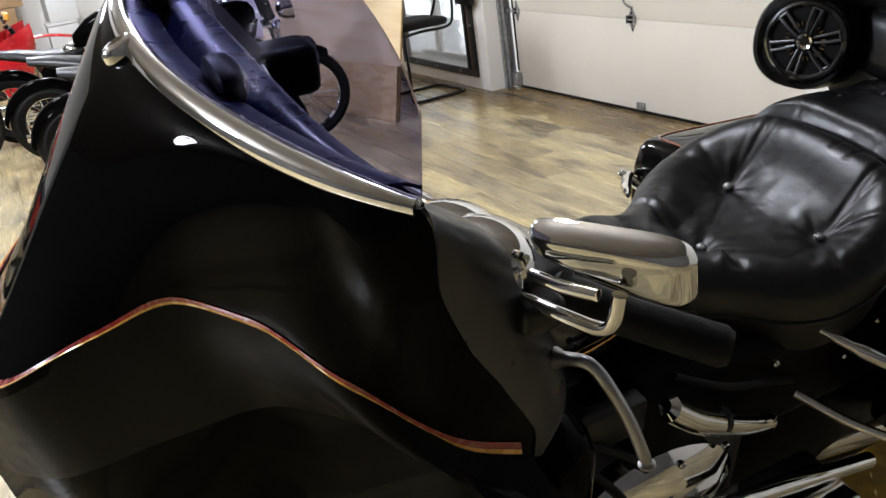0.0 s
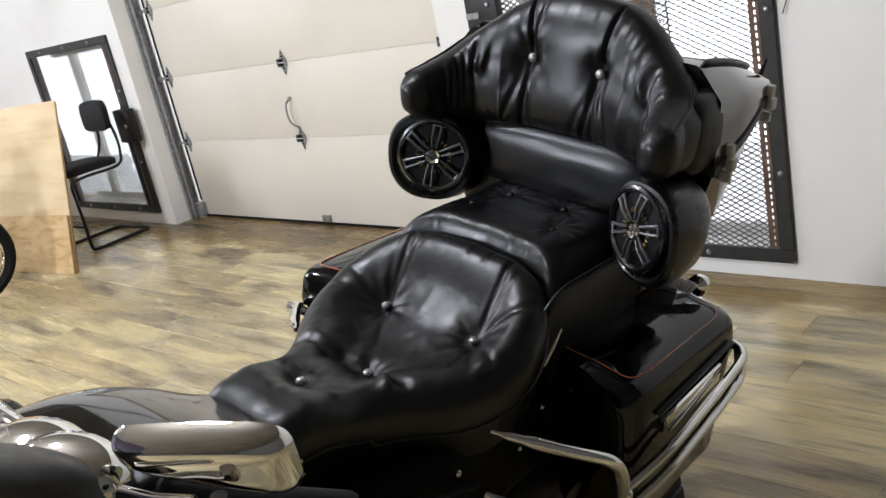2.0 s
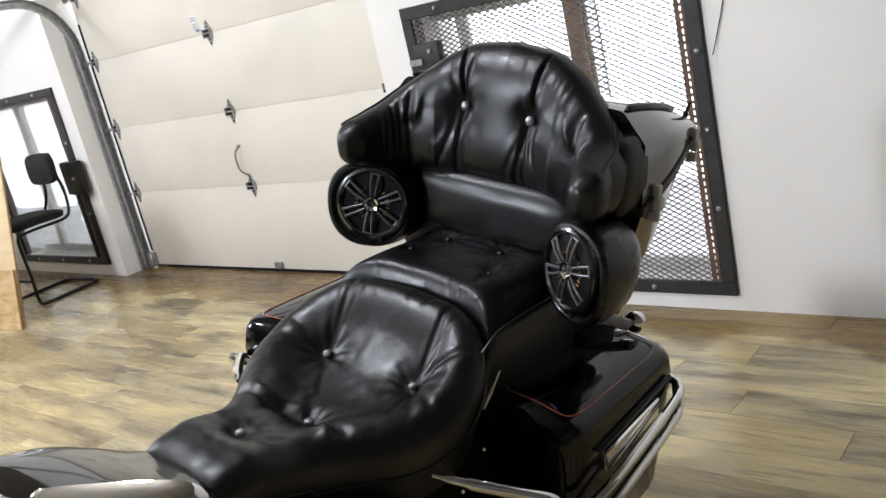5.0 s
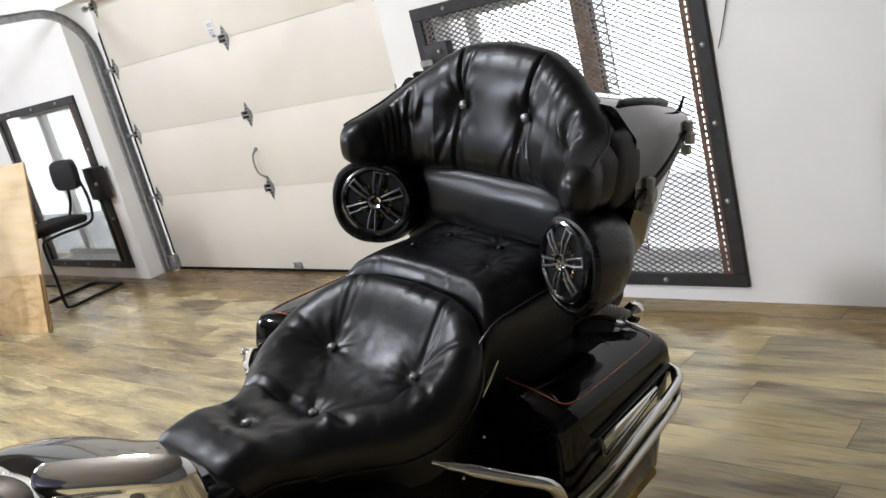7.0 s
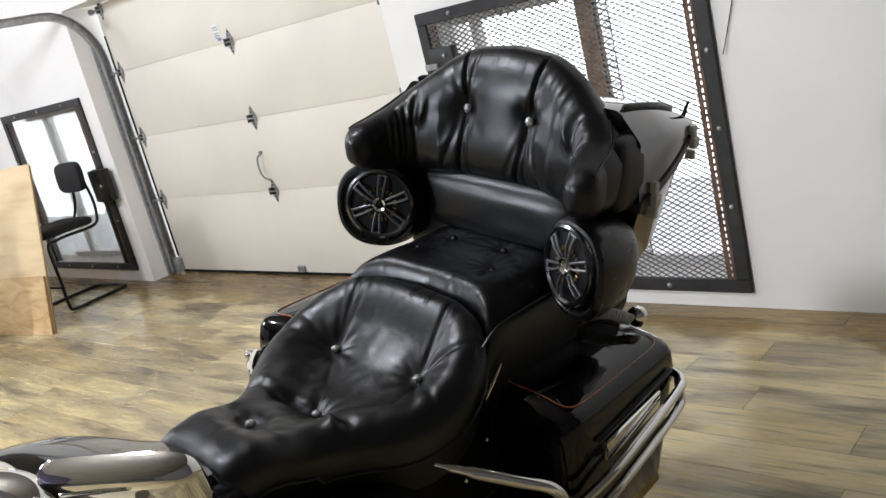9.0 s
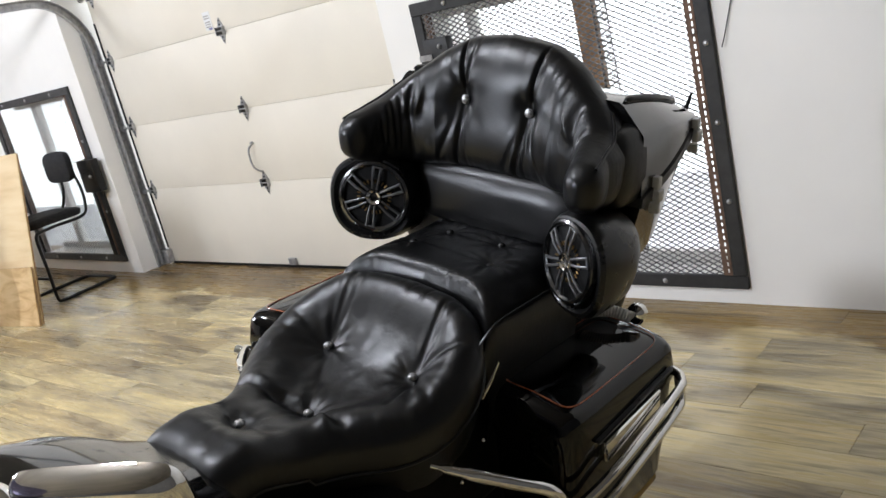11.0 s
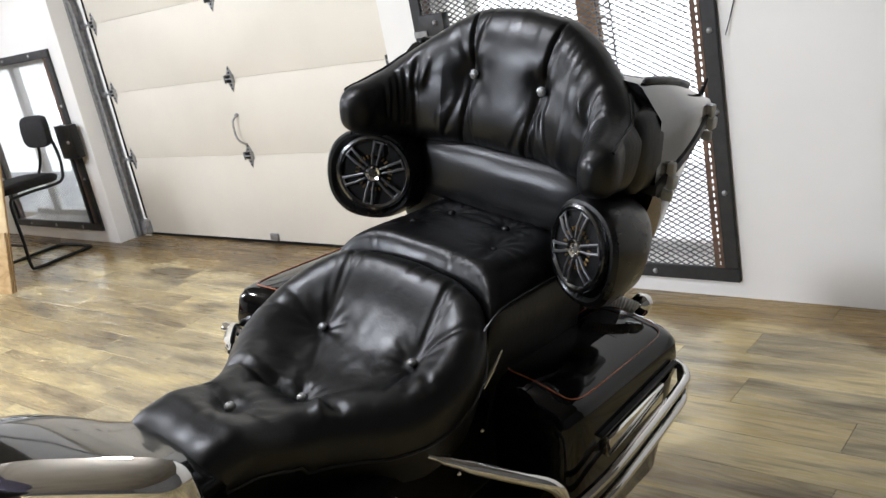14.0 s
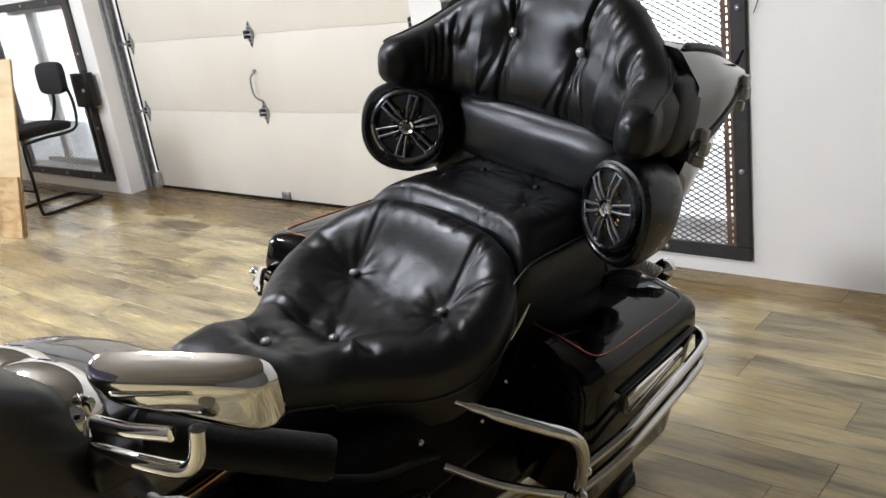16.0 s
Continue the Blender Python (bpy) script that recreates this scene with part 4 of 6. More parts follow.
def tour_pak():
    ys = [-1.860 + 0.315 * k / 30 for k in range(31)]

    def skin(rows):
        """Loft sections of (half-width, height) along the case, mirrored about its middle."""
        bm = bmesh.new()
        loft(bm, [[(-x, y, z) for x, z in sec] + [(x, y, z) for x, z in sec[::-1]] for y, sec in zip(ys, rows)])
        return bm

    lower, upper, band = [], [], []
    for y in ys:
        w, zl, zs, zf, zt = case_half(y), lerp_table(CASE_LOW, y), lerp_table(CASE_SEAM, y), lerp_table(CASE_FACET, y), lerp_table(CASE_TOP, y)
        lower.append([(w - 0.075, zl - 0.004), (w - 0.05, zl), (w - 0.040, zl + 0.006), (w - 0.004, zs - 0.014), (w - 0.006, zs - 0.010)])
        upper.append([(w - 0.006, zs + 0.010), (w - 0.002, zs + 0.014), (w - 0.004, zf - 0.006), (w - 0.008, zf), (w - 0.050, zt - 0.006), (w - 0.060, zt), (w - 0.12, zt + 0.004), (w - 0.2, zt + 0.006)])
        band.append([(w - 0.010, zs - 0.011), (w + 0.001, zs - 0.010), (w + 0.002, zs + 0.010), (w - 0.010, zs + 0.011)])
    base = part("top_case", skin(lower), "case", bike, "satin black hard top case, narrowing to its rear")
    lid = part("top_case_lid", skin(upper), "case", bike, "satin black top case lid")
    part("seam_trim", skin(band), "trimgrey", base, "dark grey seam trim band")
    for y0 in (-1.805, -1.578):
        x, z = case_half(y0), lerp_table(CASE_SEAM, y0)
        bm = bmesh.new()
        box(bm, x - 0.004, x + 0.012, y0 - 0.009, y0 + 0.009, z - 0.012, z + 0.030, 0.004, 2)
        box(bm, x + 0.002, x + 0.018, y0 - 0.016, y0 + 0.010, z - 0.022, z + 0.004, 0.004, 2)
        box(bm, x - 0.010, x + 0.012, y0 - 0.006, y0 + 0.006, z - 0.050, z - 0.028, 0.003, 2)
        part("latch", bm, "latchmetal", base, "silver lid latch")
    part("side_reflector", boxes((0.281, 0.289, -1.850, -1.825, 0.83, 0.905), bevel=0.002), "amber", base, "amber side reflector")
    part("prong", tube(bmesh.new(), [(0.27, -1.552, 1.085), (0.272, -1.545, 1.10), (0.275, -1.540, 1.118)], [0.006, 0.004, 0.003], 8), "blackmetal", lid)
    for sx in (-1, 1):
        bm = tube(bmesh.new(), [(sx * (case_half(y) - 0.058), y, lerp_table(CASE_TOP, y) + 0.003) for y in ys[2:-1]], [0.003] + [0.0075] * (len(ys) - 5) + [0.003], 8)
        part("lid_rail", bm, "blackmetal", lid, "black rail along the lid")


M["trimgrey"] = plain("dark_grey_trim", (0.035, 0.035, 0.035), 0.4, 0.0, 0.2, 20.0)
M["latchmetal"] = plain("silver_latch", (0.62, 0.62, 0.61), 0.35, 0.1, 0.1, 30.0)
tour_pak()


def saddlebag(sx, dx=0.0, dz=0.0, dy=0.0):
    def ring(z, k, grow=0.0):
        out = []
        for q in range(52):
            a = 2 * math.pi * q / 52
            c, s = math.cos(a), math.sin(a)
            x = 0.296 + (0.104 * k + grow) * math.copysign(abs(c) ** (2 / 7), c)
            y = -1.972 + (0.238 * k + grow) * math.copysign(abs(s) ** (2 / 8), s)
            out.append((sx * (x + dx), y + dy + 0.05 * (0.6 - z), dz + z - 0.018 * (y + 1.975) / 0.25 - 0.22 * max(0.0, x - 0.31) * (1 if z > 0.57 else 0)))
        return out

    bm = bmesh.new()
    loft(bm, [ring(0.28, 0.78), ring(0.295, 0.87), ring(0.40, 0.92), ring(0.560, 0.97), ring(0.568, 0.95)])
    bag = part("saddlebag", bm, "bag", bike, "black gloss hard saddlebag")
    bm = bmesh.new()
    loft(bm, [ring(0.566, 0.965), ring(0.571, 1.0), ring(0.592, 1.0), ring(0.640, 0.955), ring(0.655, 0.90), ring(0.661, 0.82), ring(0.664, 0.6), ring(0.665, 0.3)])
    part("lid", bm, "bag", bag, "black gloss lid with orange pinstripe")
    pts = [(p[0] - sx * 0.010, p[1], p[2] + 0.0015) for p in ring(0.6630, 0.80)]
    bm = bmesh.new()
    tube(bm, [Vector(p) + Vector((0, 0, 0.0014)) for p in pts + pts[:1]], 0.0014, 6, False)
    part("pinstripe", bm, "orange", bag, "thin orange pinstripe")
    x0 = 0.398 + dx
    part("latch_plate", boxes((min(sx * x0, sx * (x0 + 0.02)), max(sx * x0, sx * (x0 + 0.02)), -2.10, -1.87, 0.525, 0.572), bevel=0.006, seg=2), "chrome", bag, "chrome latch plate")
    part("hinge_bar", boxes((min(sx * x0, sx * (x0 + 0.012)), max(sx * x0, sx * (x0 + 0.012)), -2.12, -1.80, 0.578, 0.586), bevel=0.002), "blackmetal", bag)
    return bag


saddlebag(1, -0.014)
saddlebag(-1, 0.065, 0.012, -0.075)


def bag_guard(sx, dx=0.0):
    def q(*pts):
        return [(sx * (x + dx), y, z) for x, y, z in pts]

    bm = bmesh.new()
    tube(bm, smooth_path(q((0.235, -2.425, 0.650), (0.29, -2.385, 0.630), (0.360, -2.325, 0.602), (0.398, -2.285, 0.578), (0.410, -2.262, 0.53), (0.406, -2.245, 0.44)), 6), [0.005] * 3 + [0.009] * 3 + [0.0125] * 25, 12)
    g = part("saddlebag_guard", bm, "chrome", bike, "polished chrome tube guard rail")
    rails = ((((0.406, -2.25, 0.49), (0.428, -2.10, 0.515), (0.428, -1.84, 0.545), (0.418, -1.785, 0.553), (0.385, -1.765, 0.556), (0.30, -1.755, 0.556)), 0.0105),
             (((0.408, -2.245, 0.435), (0.430, -2.10, 0.462), (0.430, -1.84, 0.495), (0.420, -1.79, 0.508), (0.405, -1.772, 0.55)), 0.0105),
             (((0.21, -2.41, 0.48), (0.30, -2.35, 0.45), (0.40, -2.262, 0.425)), 0.009))
    for pts, r in rails:
        bm = bmesh.new()
        tube(bm, smooth_path(q(*pts), 6), r, 10)
        part("rail", bm, "chrome", g)
    for p in q((0.418, -2.255, 0.432), (0.416, -2.25, 0.488), (0.398, -2.27, 0.426)):
        part("bolt", ball(bmesh.new(), p, 0.011, 10), "chrome", g)


bag_guard(1, -0.008)
bag_guard(-1, 0.05)


def fairing():
    LOW_X = [(0.0, 0.0), (0.2, 0.10), (0.35, 0.165), (0.5, 0.225), (0.62, 0.290), (0.8, 0.385), (0.93, 0.422), (1.0, 0.430)]
    LOW_Y = [(0.0, -3.655), (0.2, -3.604), (0.35, -3.50), (0.5, -3.412), (0.62, -3.363), (0.8, -3.30), (0.93, -3.205), (1.0, -3.138)]
    LOW_Z = [(0.0, 0.905), (0.2, 0.956), (0.35, 1.03), (0.5, 1.083), (0.62, 1.082), (0.8, 1.044), (0.93, 0.955), (1.0, 0.922)]
    EDGE_Y = [(0.0, -3.255), (0.15, -3.245), (0.32, -3.247), (0.5, -3.221), (0.68, -3.174), (0.88, -3.138), (1.0, -3.138)]

    def top_edge(l):
        s = l / 0.43
        return Vector((l, -3.372 + 0.105 * s * s + 0.012 * s ** 8, 1.262 - 0.010 * s * s))

    def low_edge(l):
        s = min(1.0, abs(l) / 0.432)
        return Vector((math.copysign(lerp_table(LOW_X, s), l), lerp_table(LOW_Y, s), lerp_table(LOW_Z, s)))

    def face(u, v):
        l = 0.432 * (2 * u - 1)
        a, b = top_edge(l), low_edge(l)
        s = abs(l) / 0.432
        c1 = a + Vector((0.03 * s * s * (1 if l > 0 else -1), -0.060 * (1 - 0.70 * s), 0.020))
        c2 = a.lerp(b, 0.42 + 0.05 * (1 - s))
        c2.z = b.z + 0.16 * min(1.0, 2.5 * s * s) * (a.z - b.z)
        c2.y -= 0.10 * (1 - s)
        t = min(1.0, v / 0.8)
        p = (1 - t) ** 3 * a + 3 * t * (1 - t) ** 2 * c1 + 3 * t * t * (1 - t) * c2 + t ** 3 * b
        if s > 0.8:
            w = ((s - 0.8) / 0.2) ** 2 * min(1.0, 4 * t)
            p.y += w * (lerp_table(EDGE_Y, t) - EDGE_Y[-1][1] + b.y - p.y)
        if v > 0.8:
            t = (v - 0.8) / 0.2
            p = p + Vector((math.copysign(-0.08 * s * t, l), s * (0.03 * t + 0.12 * t * t), -0.14 * t))
        return p

    bm = sheet(bmesh.new(), lambda u, v: face(u, 0.8 * v), 96, 60, 0.010)
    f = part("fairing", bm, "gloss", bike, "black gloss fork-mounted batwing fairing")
    part("fairing_skirt", sheet(bmesh.new(), lambda u, v: face(u, 0.8 + 0.2 * v), 96, 14, 0.008), "matte", f, "satin black underside of the fairing")
    part("fairing_lower", sheet(bmesh.new(), lambda u, v: face(u, 1.0) + Vector((0, 0.04 * v, -0.34 * v)), 60, 8, 0.008), "gloss", f, "black gloss lower nacelle")

    def stripe(v0, v1, lift, mat, label):
        def g(u, v):
            uu, vv = 0.006 + 0.988 * u, v0 + (v1 - v0) * v
            p = face(uu, vv)
            e = 1e-3
            n = (face(min(1, uu + e), vv) - face(max(0, uu - e), vv)).cross(face(uu, vv + e) - face(uu, vv - e)).normalized()
            if n.y > 0:
                n = -n
            return p + n * lift
        part("pinstripe", sheet(bmesh.new(), g, 110, 1, 0.0004), mat, f, label)

    stripe(0.728, 0.764, 0.0012, "maroon", "maroon pinstripe")
    stripe(0.765, 0.795, 0.0014, "gold", "gold pinstripe")
    # rounded satin return along the rear edges
    for sx in (-1, 1):
        def flange(u, v):
            p = face(0.5 + 0.5 * sx, u * 0.8)
            q = radians(90 * v)
            w = 0.100 if sx > 0 else 0.100 * min(1.0, max(0.1, (u - 0.3) / 0.35))
            return p + Vector((-sx * 0.060 * (1 - math.cos(q)), w * math.sin(q) * min(1.0, 0.12 + 2.6 * u) * (0.15 + 0.85 * math.sin(math.pi * min(1.0, 0.08 + 0.86 * u))), -0.03 * v))
        part("fairing_return", sheet(bmesh.new(), flange, 26, 10, 0.004), "dash", f, "satin black inner edge of the fairing")
    # windscreen and its chrome base trim
    bm = bmesh.new()
    pts = [top_edge(0.434 * (2 * k / 60 - 1)) + Vector((0, -0.003, 0.002)) for k in range(61)]
    rings = []
    for i, p in enumerate(pts):
        d = (pts[min(i + 1, 60)] - pts[max(i - 1, 0)]).normalized()
        n = Vector((0, -0.75, 0.66))
        n = (n - d * n.dot(d)).normalized()
        t = d.cross(n).normalized()
        w = 0.0145 * (1 - 0.45 * abs(i / 30 - 1) ** 6)
        rings.append([p + t * w * math.cos(q) + n * 0.011 * math.sin(q) for q in (2 * math.pi * k / 12 for k in range(12))])
    loft(bm, rings)
    part("windscreen_trim", bm, "chrome", f, "chrome windscreen base trim")

    def screen(u, v):
        l = 0.430 * (2 * u - 1)
        s = abs(l) / 0.430
        p = top_edge(l) + Vector((0, 0.004, 0.006))
        hgt = 0.172 * max(0.0, 1 - s ** 2.5) ** 0.5 + 0.004
        return p + Vector((-l * 0.12 * v * hgt / 0.2, 0.10 * v * hgt / 0.2, v * hgt))
    bm = sheet(bmesh.new(), screen, 60, 14, 0.004)
    sc = part("windscreen", bm, "shield", bike, "blue-grey tinted low plastic windscreen")
    sc.visible_shadow = False
    # emblem
    bm = bmesh.new()
    lathe(bm, [(0.001, 0.007), (0.010, 0.0075), (0.013, 0.010), (0.017, 0.009), (0.021, 0.004), (0.022, -0.004)], Matrix.Translation(face(0.5, 0.05) + Vector((0, -0.002, 0.001))) @ pose(0, 0, 0, 24) @ Matrix.Diagonal((0.75, 1.1, 1, 1)), 20)
    part("emblem", bm, "chrome", f, "small metal emblem")
    # inner fairing: dash panel between the edges, with gauges
    def inner(u, v):
        l = 0.425 * (2 * u - 1)
        a = top_edge(l) + Vector((0, 0.012, -0.02))
        b = low_edge(l) + Vector((0, 0.03, 0.02))
        b = b + Vector((-0.12 * b.x, 0.06, 0))
        b.z = max(b.z - 0.05, 0.93)
        c = (a + b) / 2 + Vector((0, 0.07, -0.04))
        return (1 - v) ** 2 * a + 2 * v * (1 - v) * c + v * v * b
    part("inner_fairing", sheet(bmesh.new(), inner, 40, 16, 0.004), "dash", bike, "matte black inner fairing dash")
    def cowl(u, v):
        l = 0.35 * (2 * u - 1)
        a = top_edge(l) + Vector((0, 0.034, -0.030))
        e = Vector((l, max(a.y + 0.03, -3.275 + 0.05 * (l / 0.35) ** 4), 1.254 - 0.040 * abs(l / 0.35) ** 3))
        if v < 0.6:
            t = v / 0.6
            return a.lerp(e, t) + Vector((0, 0, 0.010 * math.sin(math.pi * t)))
        t = (v - 0.6) / 0.4
        return e + Vector((0, 0.020 * math.sin(math.pi * 0.5 * t), -0.11 * t * t - 0.01 * t))
    part("dash_cowl", sheet(bmesh.new(), cowl, 44, 20, 0.003), "dashtint", bike, "black dash cowl with the screen tint in its colour")
    part("dash_ledge", sheet(bmesh.new(), lambda u, v: top_edge(0.40 * (2 * u - 1)) + Vector((0, 0.008 + 0.030 * v, 0.004 - 0.010 * v * v)), 50, 5, 0.003), "dashtint", bike, "black windscreen ledge with the screen tint in its colour")
    for px in (-0.15, 0.15):
        hood = superring(0, 0, 0.040, 0.019, 0.0, 24, 3.0)
        bm = loft(bmesh.new(), [[Vector((px + p.x * k, -3.334 + y, 1.268 + p.z * k)) for p in hood] for y, k in ((0.0, 0.7), (0.004, 0.95), (0.012, 1.0), (0.024, 0.95), (0.03, 0.7))])
        part("gauge_hood", bm, "matte", bike, "small black gauge hood")
    for gx, r in ((-0.10, 0.055), (0.10, 0.055), (-0.23, 0.035), (0.23, 0.035)):
        bm = bmesh.new()
        lathe(bm, [(r, -0.02), (r + 0.006, 0.01), (r + 0.004, 0.016), (r - 0.003, 0.012), (r - 0.006, 0.004)], Matrix.Translation((gx, -3.225, 1.095)) @ pose(0, 0, 0, -62), 28)
        part("gauge_bezel", bm, "chrome", bike, "chrome gauge bezel")
    for gx, r in ((-0.10, 0.05), (0.10, 0.05), (-0.23, 0.03), (0.23, 0.03)):
        bm = bmesh.new()
        lathe(bm, [(r, 0.0), (0.001, 0.001)], Matrix.Translation((gx, -3.223, 1.097)) @ pose(0, 0, 0, -62), 24)
        part("gauge_face", bm, "matte", bike)
    return f


fairing()


TANK_TOP = [(-3.20, 0.905), (-3.08, 0.922), (-3.0, 0.912), (-2.93, 0.888), (-2.857, 0.848), (-2.79, 0.800), (-2.72, 0.765)]
TANK_HALF = [(-3.20, 0.090), (-3.14, 0.135), (-3.03, 0.158), (-2.93, 0.160), (-2.82, 0.140), (-2.72, 0.095)]


def tank():
    bm = bmesh.new()
    rings = []
    for i in range(33):
        y = -3.20 + 0.48 * i / 32
        top, low = lerp_table(TANK_TOP, y), 0.67
        rings.append(superring(0, (top + low) / 2, lerp_table(TANK_HALF, y), (top - low) / 2, y, 40, 2.7))
    loft(bm, rings)
    t = part("fuel_tank", bm, "tank", bike, "black gloss fuel tank with thin gold pinstripe")
    for sx in (-1, 1):
        bm = bmesh.new()
        tube(bm, smooth_path([(sx * 0.155, -3.05, 0.735), (sx * 0.158, -2.95, 0.730), (sx * 0.146, -2.84, 0.722), (sx * 0.118, -2.745, 0.712)], 5), 0.0016, 6)
        part("pinstripe", bm, "gold", t)


tank()


def controls(sx):
    fy, fz = (0.0, 0.0) if sx > 0 else (0.0, -0.07)

    def q(*pts):
        return [(sx * x, y + fy, z + fz) for x, y, z in pts]

    bm = tube(bmesh.new(), smooth_path(q((0.05, -3.12, 1.04), (0.16, -3.15, 1.10), (0.30, -3.16, 1.135), (0.40, -3.125, 1.115), (0.45, -3.08, 1.10)), 6), 0.0145, 12)
    part("handlebar", bm, "chrome", bike, "chrome handlebar")
    bm = tube(bmesh.new(), q((0.405, -3.115, 1.112), (0.415, -3.11, 1.11), (0.42, -3.105, 1.108), (0.47, -3.065, 1.098), (0.53, -3.01, 1.086), (0.535, -3.005, 1.085)), [0.019, 0.024, 0.0195, 0.019, 0.0195, 0.016], 16)
    part("grip", bm, "rubber", bike, "black rubber grip")
    if sx < 0:
        part("switch_housing", boxes((-0.46, -0.375, -3.165, -3.035, 0.985, 1.075), bevel=0.022, seg=3), "matte", bike)
        part("control_lever", tube(bmesh.new(), smooth_path(q((0.39, -3.17, 1.10), (0.43, -3.16, 1.09), (0.47, -3.12, 1.07), (0.53, -3.06, 1.05)), 5), 0.008, 10), "dull", bike, "polished alloy hand lever")
        return
    part("switch_housing", boxes((sx * 0.395 - 0.028, sx * 0.395 + 0.028, -3.15, -3.09, 1.075, 1.135), bevel=0.012, seg=3), "blackmetal", bike)
    bm = boxes((sx * 0.42 - 0.03, sx * 0.42 + 0.03, -3.165, -3.12, 1.095, 1.128), bevel=0.008, seg=3)
    part("clutch_perch", bm, "blackmetal", bike)
    bm = tube(bmesh.new(), smooth_path(q((0.375, -3.13, 1.03), (0.40, -3.115, 1.022), (0.435, -3.105, 1.040), (0.462, -3.095, 1.045), (0.49, -3.075, 1.0), (0.51, -3.063, 0.955), (0.513, -3.061, 0.945)), 5), [0.018] * 5 + [0.011] * 4 + [0.0068] * 9 + [0.0065] * 8 + [0.0055] * 2 + [0.009] * 3, 12)
    part("control_lever", bm, "dull", bike, "polished alloy hand lever")
    # mirror: long rounded chrome shell
    mir = bmesh.new()
    m = pose(sx * 0.472, -3.095, 1.178, 15, sx * -6, sx * 34)
    rings = []
    for y, k in ((0.006, 0.9), (0.006, 0.98), (0.002, 1.0), (-0.004, 0.995), (-0.009, 0.975), (-0.013, 0.94), (-0.0165, 0.885), (-0.0190, 0.82), (-0.0205, 0.74), (-0.0215, 0.6), (-0.022, 0.4), (-0.0222, 0.02)):
        ring = superring(0, 0, 0.071 * k, 0.0245 * k, y, 48, 4.2)
        for p in ring:
            h = 0.013 + 0.026 * (sx * p.x / 0.071 + 1) / 2
            p.z = 0.030 - h + p.z / 0.0245 * h
        rings.append(ring)
    loft(mir, rings)
    mm = part("mirror", mir, "chrome", bike, "chrome rear-view mirror", True, m)
    part("mirror_glass", loft(bmesh.new(), [superring(0, 0, 0.060, 0.022, 0.0062, 28, 3.0), superring(0, 0, 0.060, 0.022, 0.0078, 28, 3.0)]), "mirrorglass", mm)
    bm = tube(bmesh.new(), smooth_path(q((0.412, -3.155, 1.122), (0.43, -3.15, 1.124), (0.475, -3.135, 1.128), (0.497, -3.122, 1.128), (0.505, -3.115, 1.14), (0.505, -3.112, 1.165)), 5), 0.0068, 12)
    part("mirror_stem", bm, "chrome", bike, "bent chrome mirror stem")
    for p in q((0.412, -3.156, 1.122), (0.428, -3.152, 1.110)):
        part("stem_nut", ball(bmesh.new(), p, 0.0115, 12), "chrome", bike)
    bm = tube(bmesh.new(), q((0.44, -3.155, 1.160), (0.47, -3.145, 1.163), (0.50, -3.13, 1.168)), 0.006, 10)
    part("stem_clamp", bm, "chrome", bike)
    # turn-signal bullet and reservoir cover
    bm = ball(bmesh.new(), (0, 0, 0), 0.060, 24, 0.5)
    part("gauge_cup", bm, "chrome", bike, "round chrome gauge cup", True, pose(sx * 0.346, -3.190, 1.142, 14, sx * 6, sx * 30))
    bm = lathe(bmesh.new(), [(0.001, 0.026), (0.022, 0.025), (0.034, 0.018), (0.040, 0.004), (0.040, -0.006), (0.034, -0.012)], Matrix.Diagonal((1.25, 0.9, 1, 1)), 28)
    part("reservoir_cover", bm, "chrome", bike, "chrome reservoir cover", True, pose(sx * 0.378, -3.165, 1.148, 12, sx * 8, sx * 35))
    for k, (dy, dz) in enumerate(((0.0, 0.0), (0.02, -0.012), (0.035, -0.03))):
        bm = tube(bmesh.new(), smooth_path(q((0.41, -3.15 + dy, 1.10 + dz), (0.36, -3.17 + dy, 1.10 + dz), (0.30, -3.17, 1.06 + dz), (0.22, -3.14, 1.0)), 5), 0.006, 8)
        part("cable", bm, "rubber", bike)


controls(1)
controls(-1)


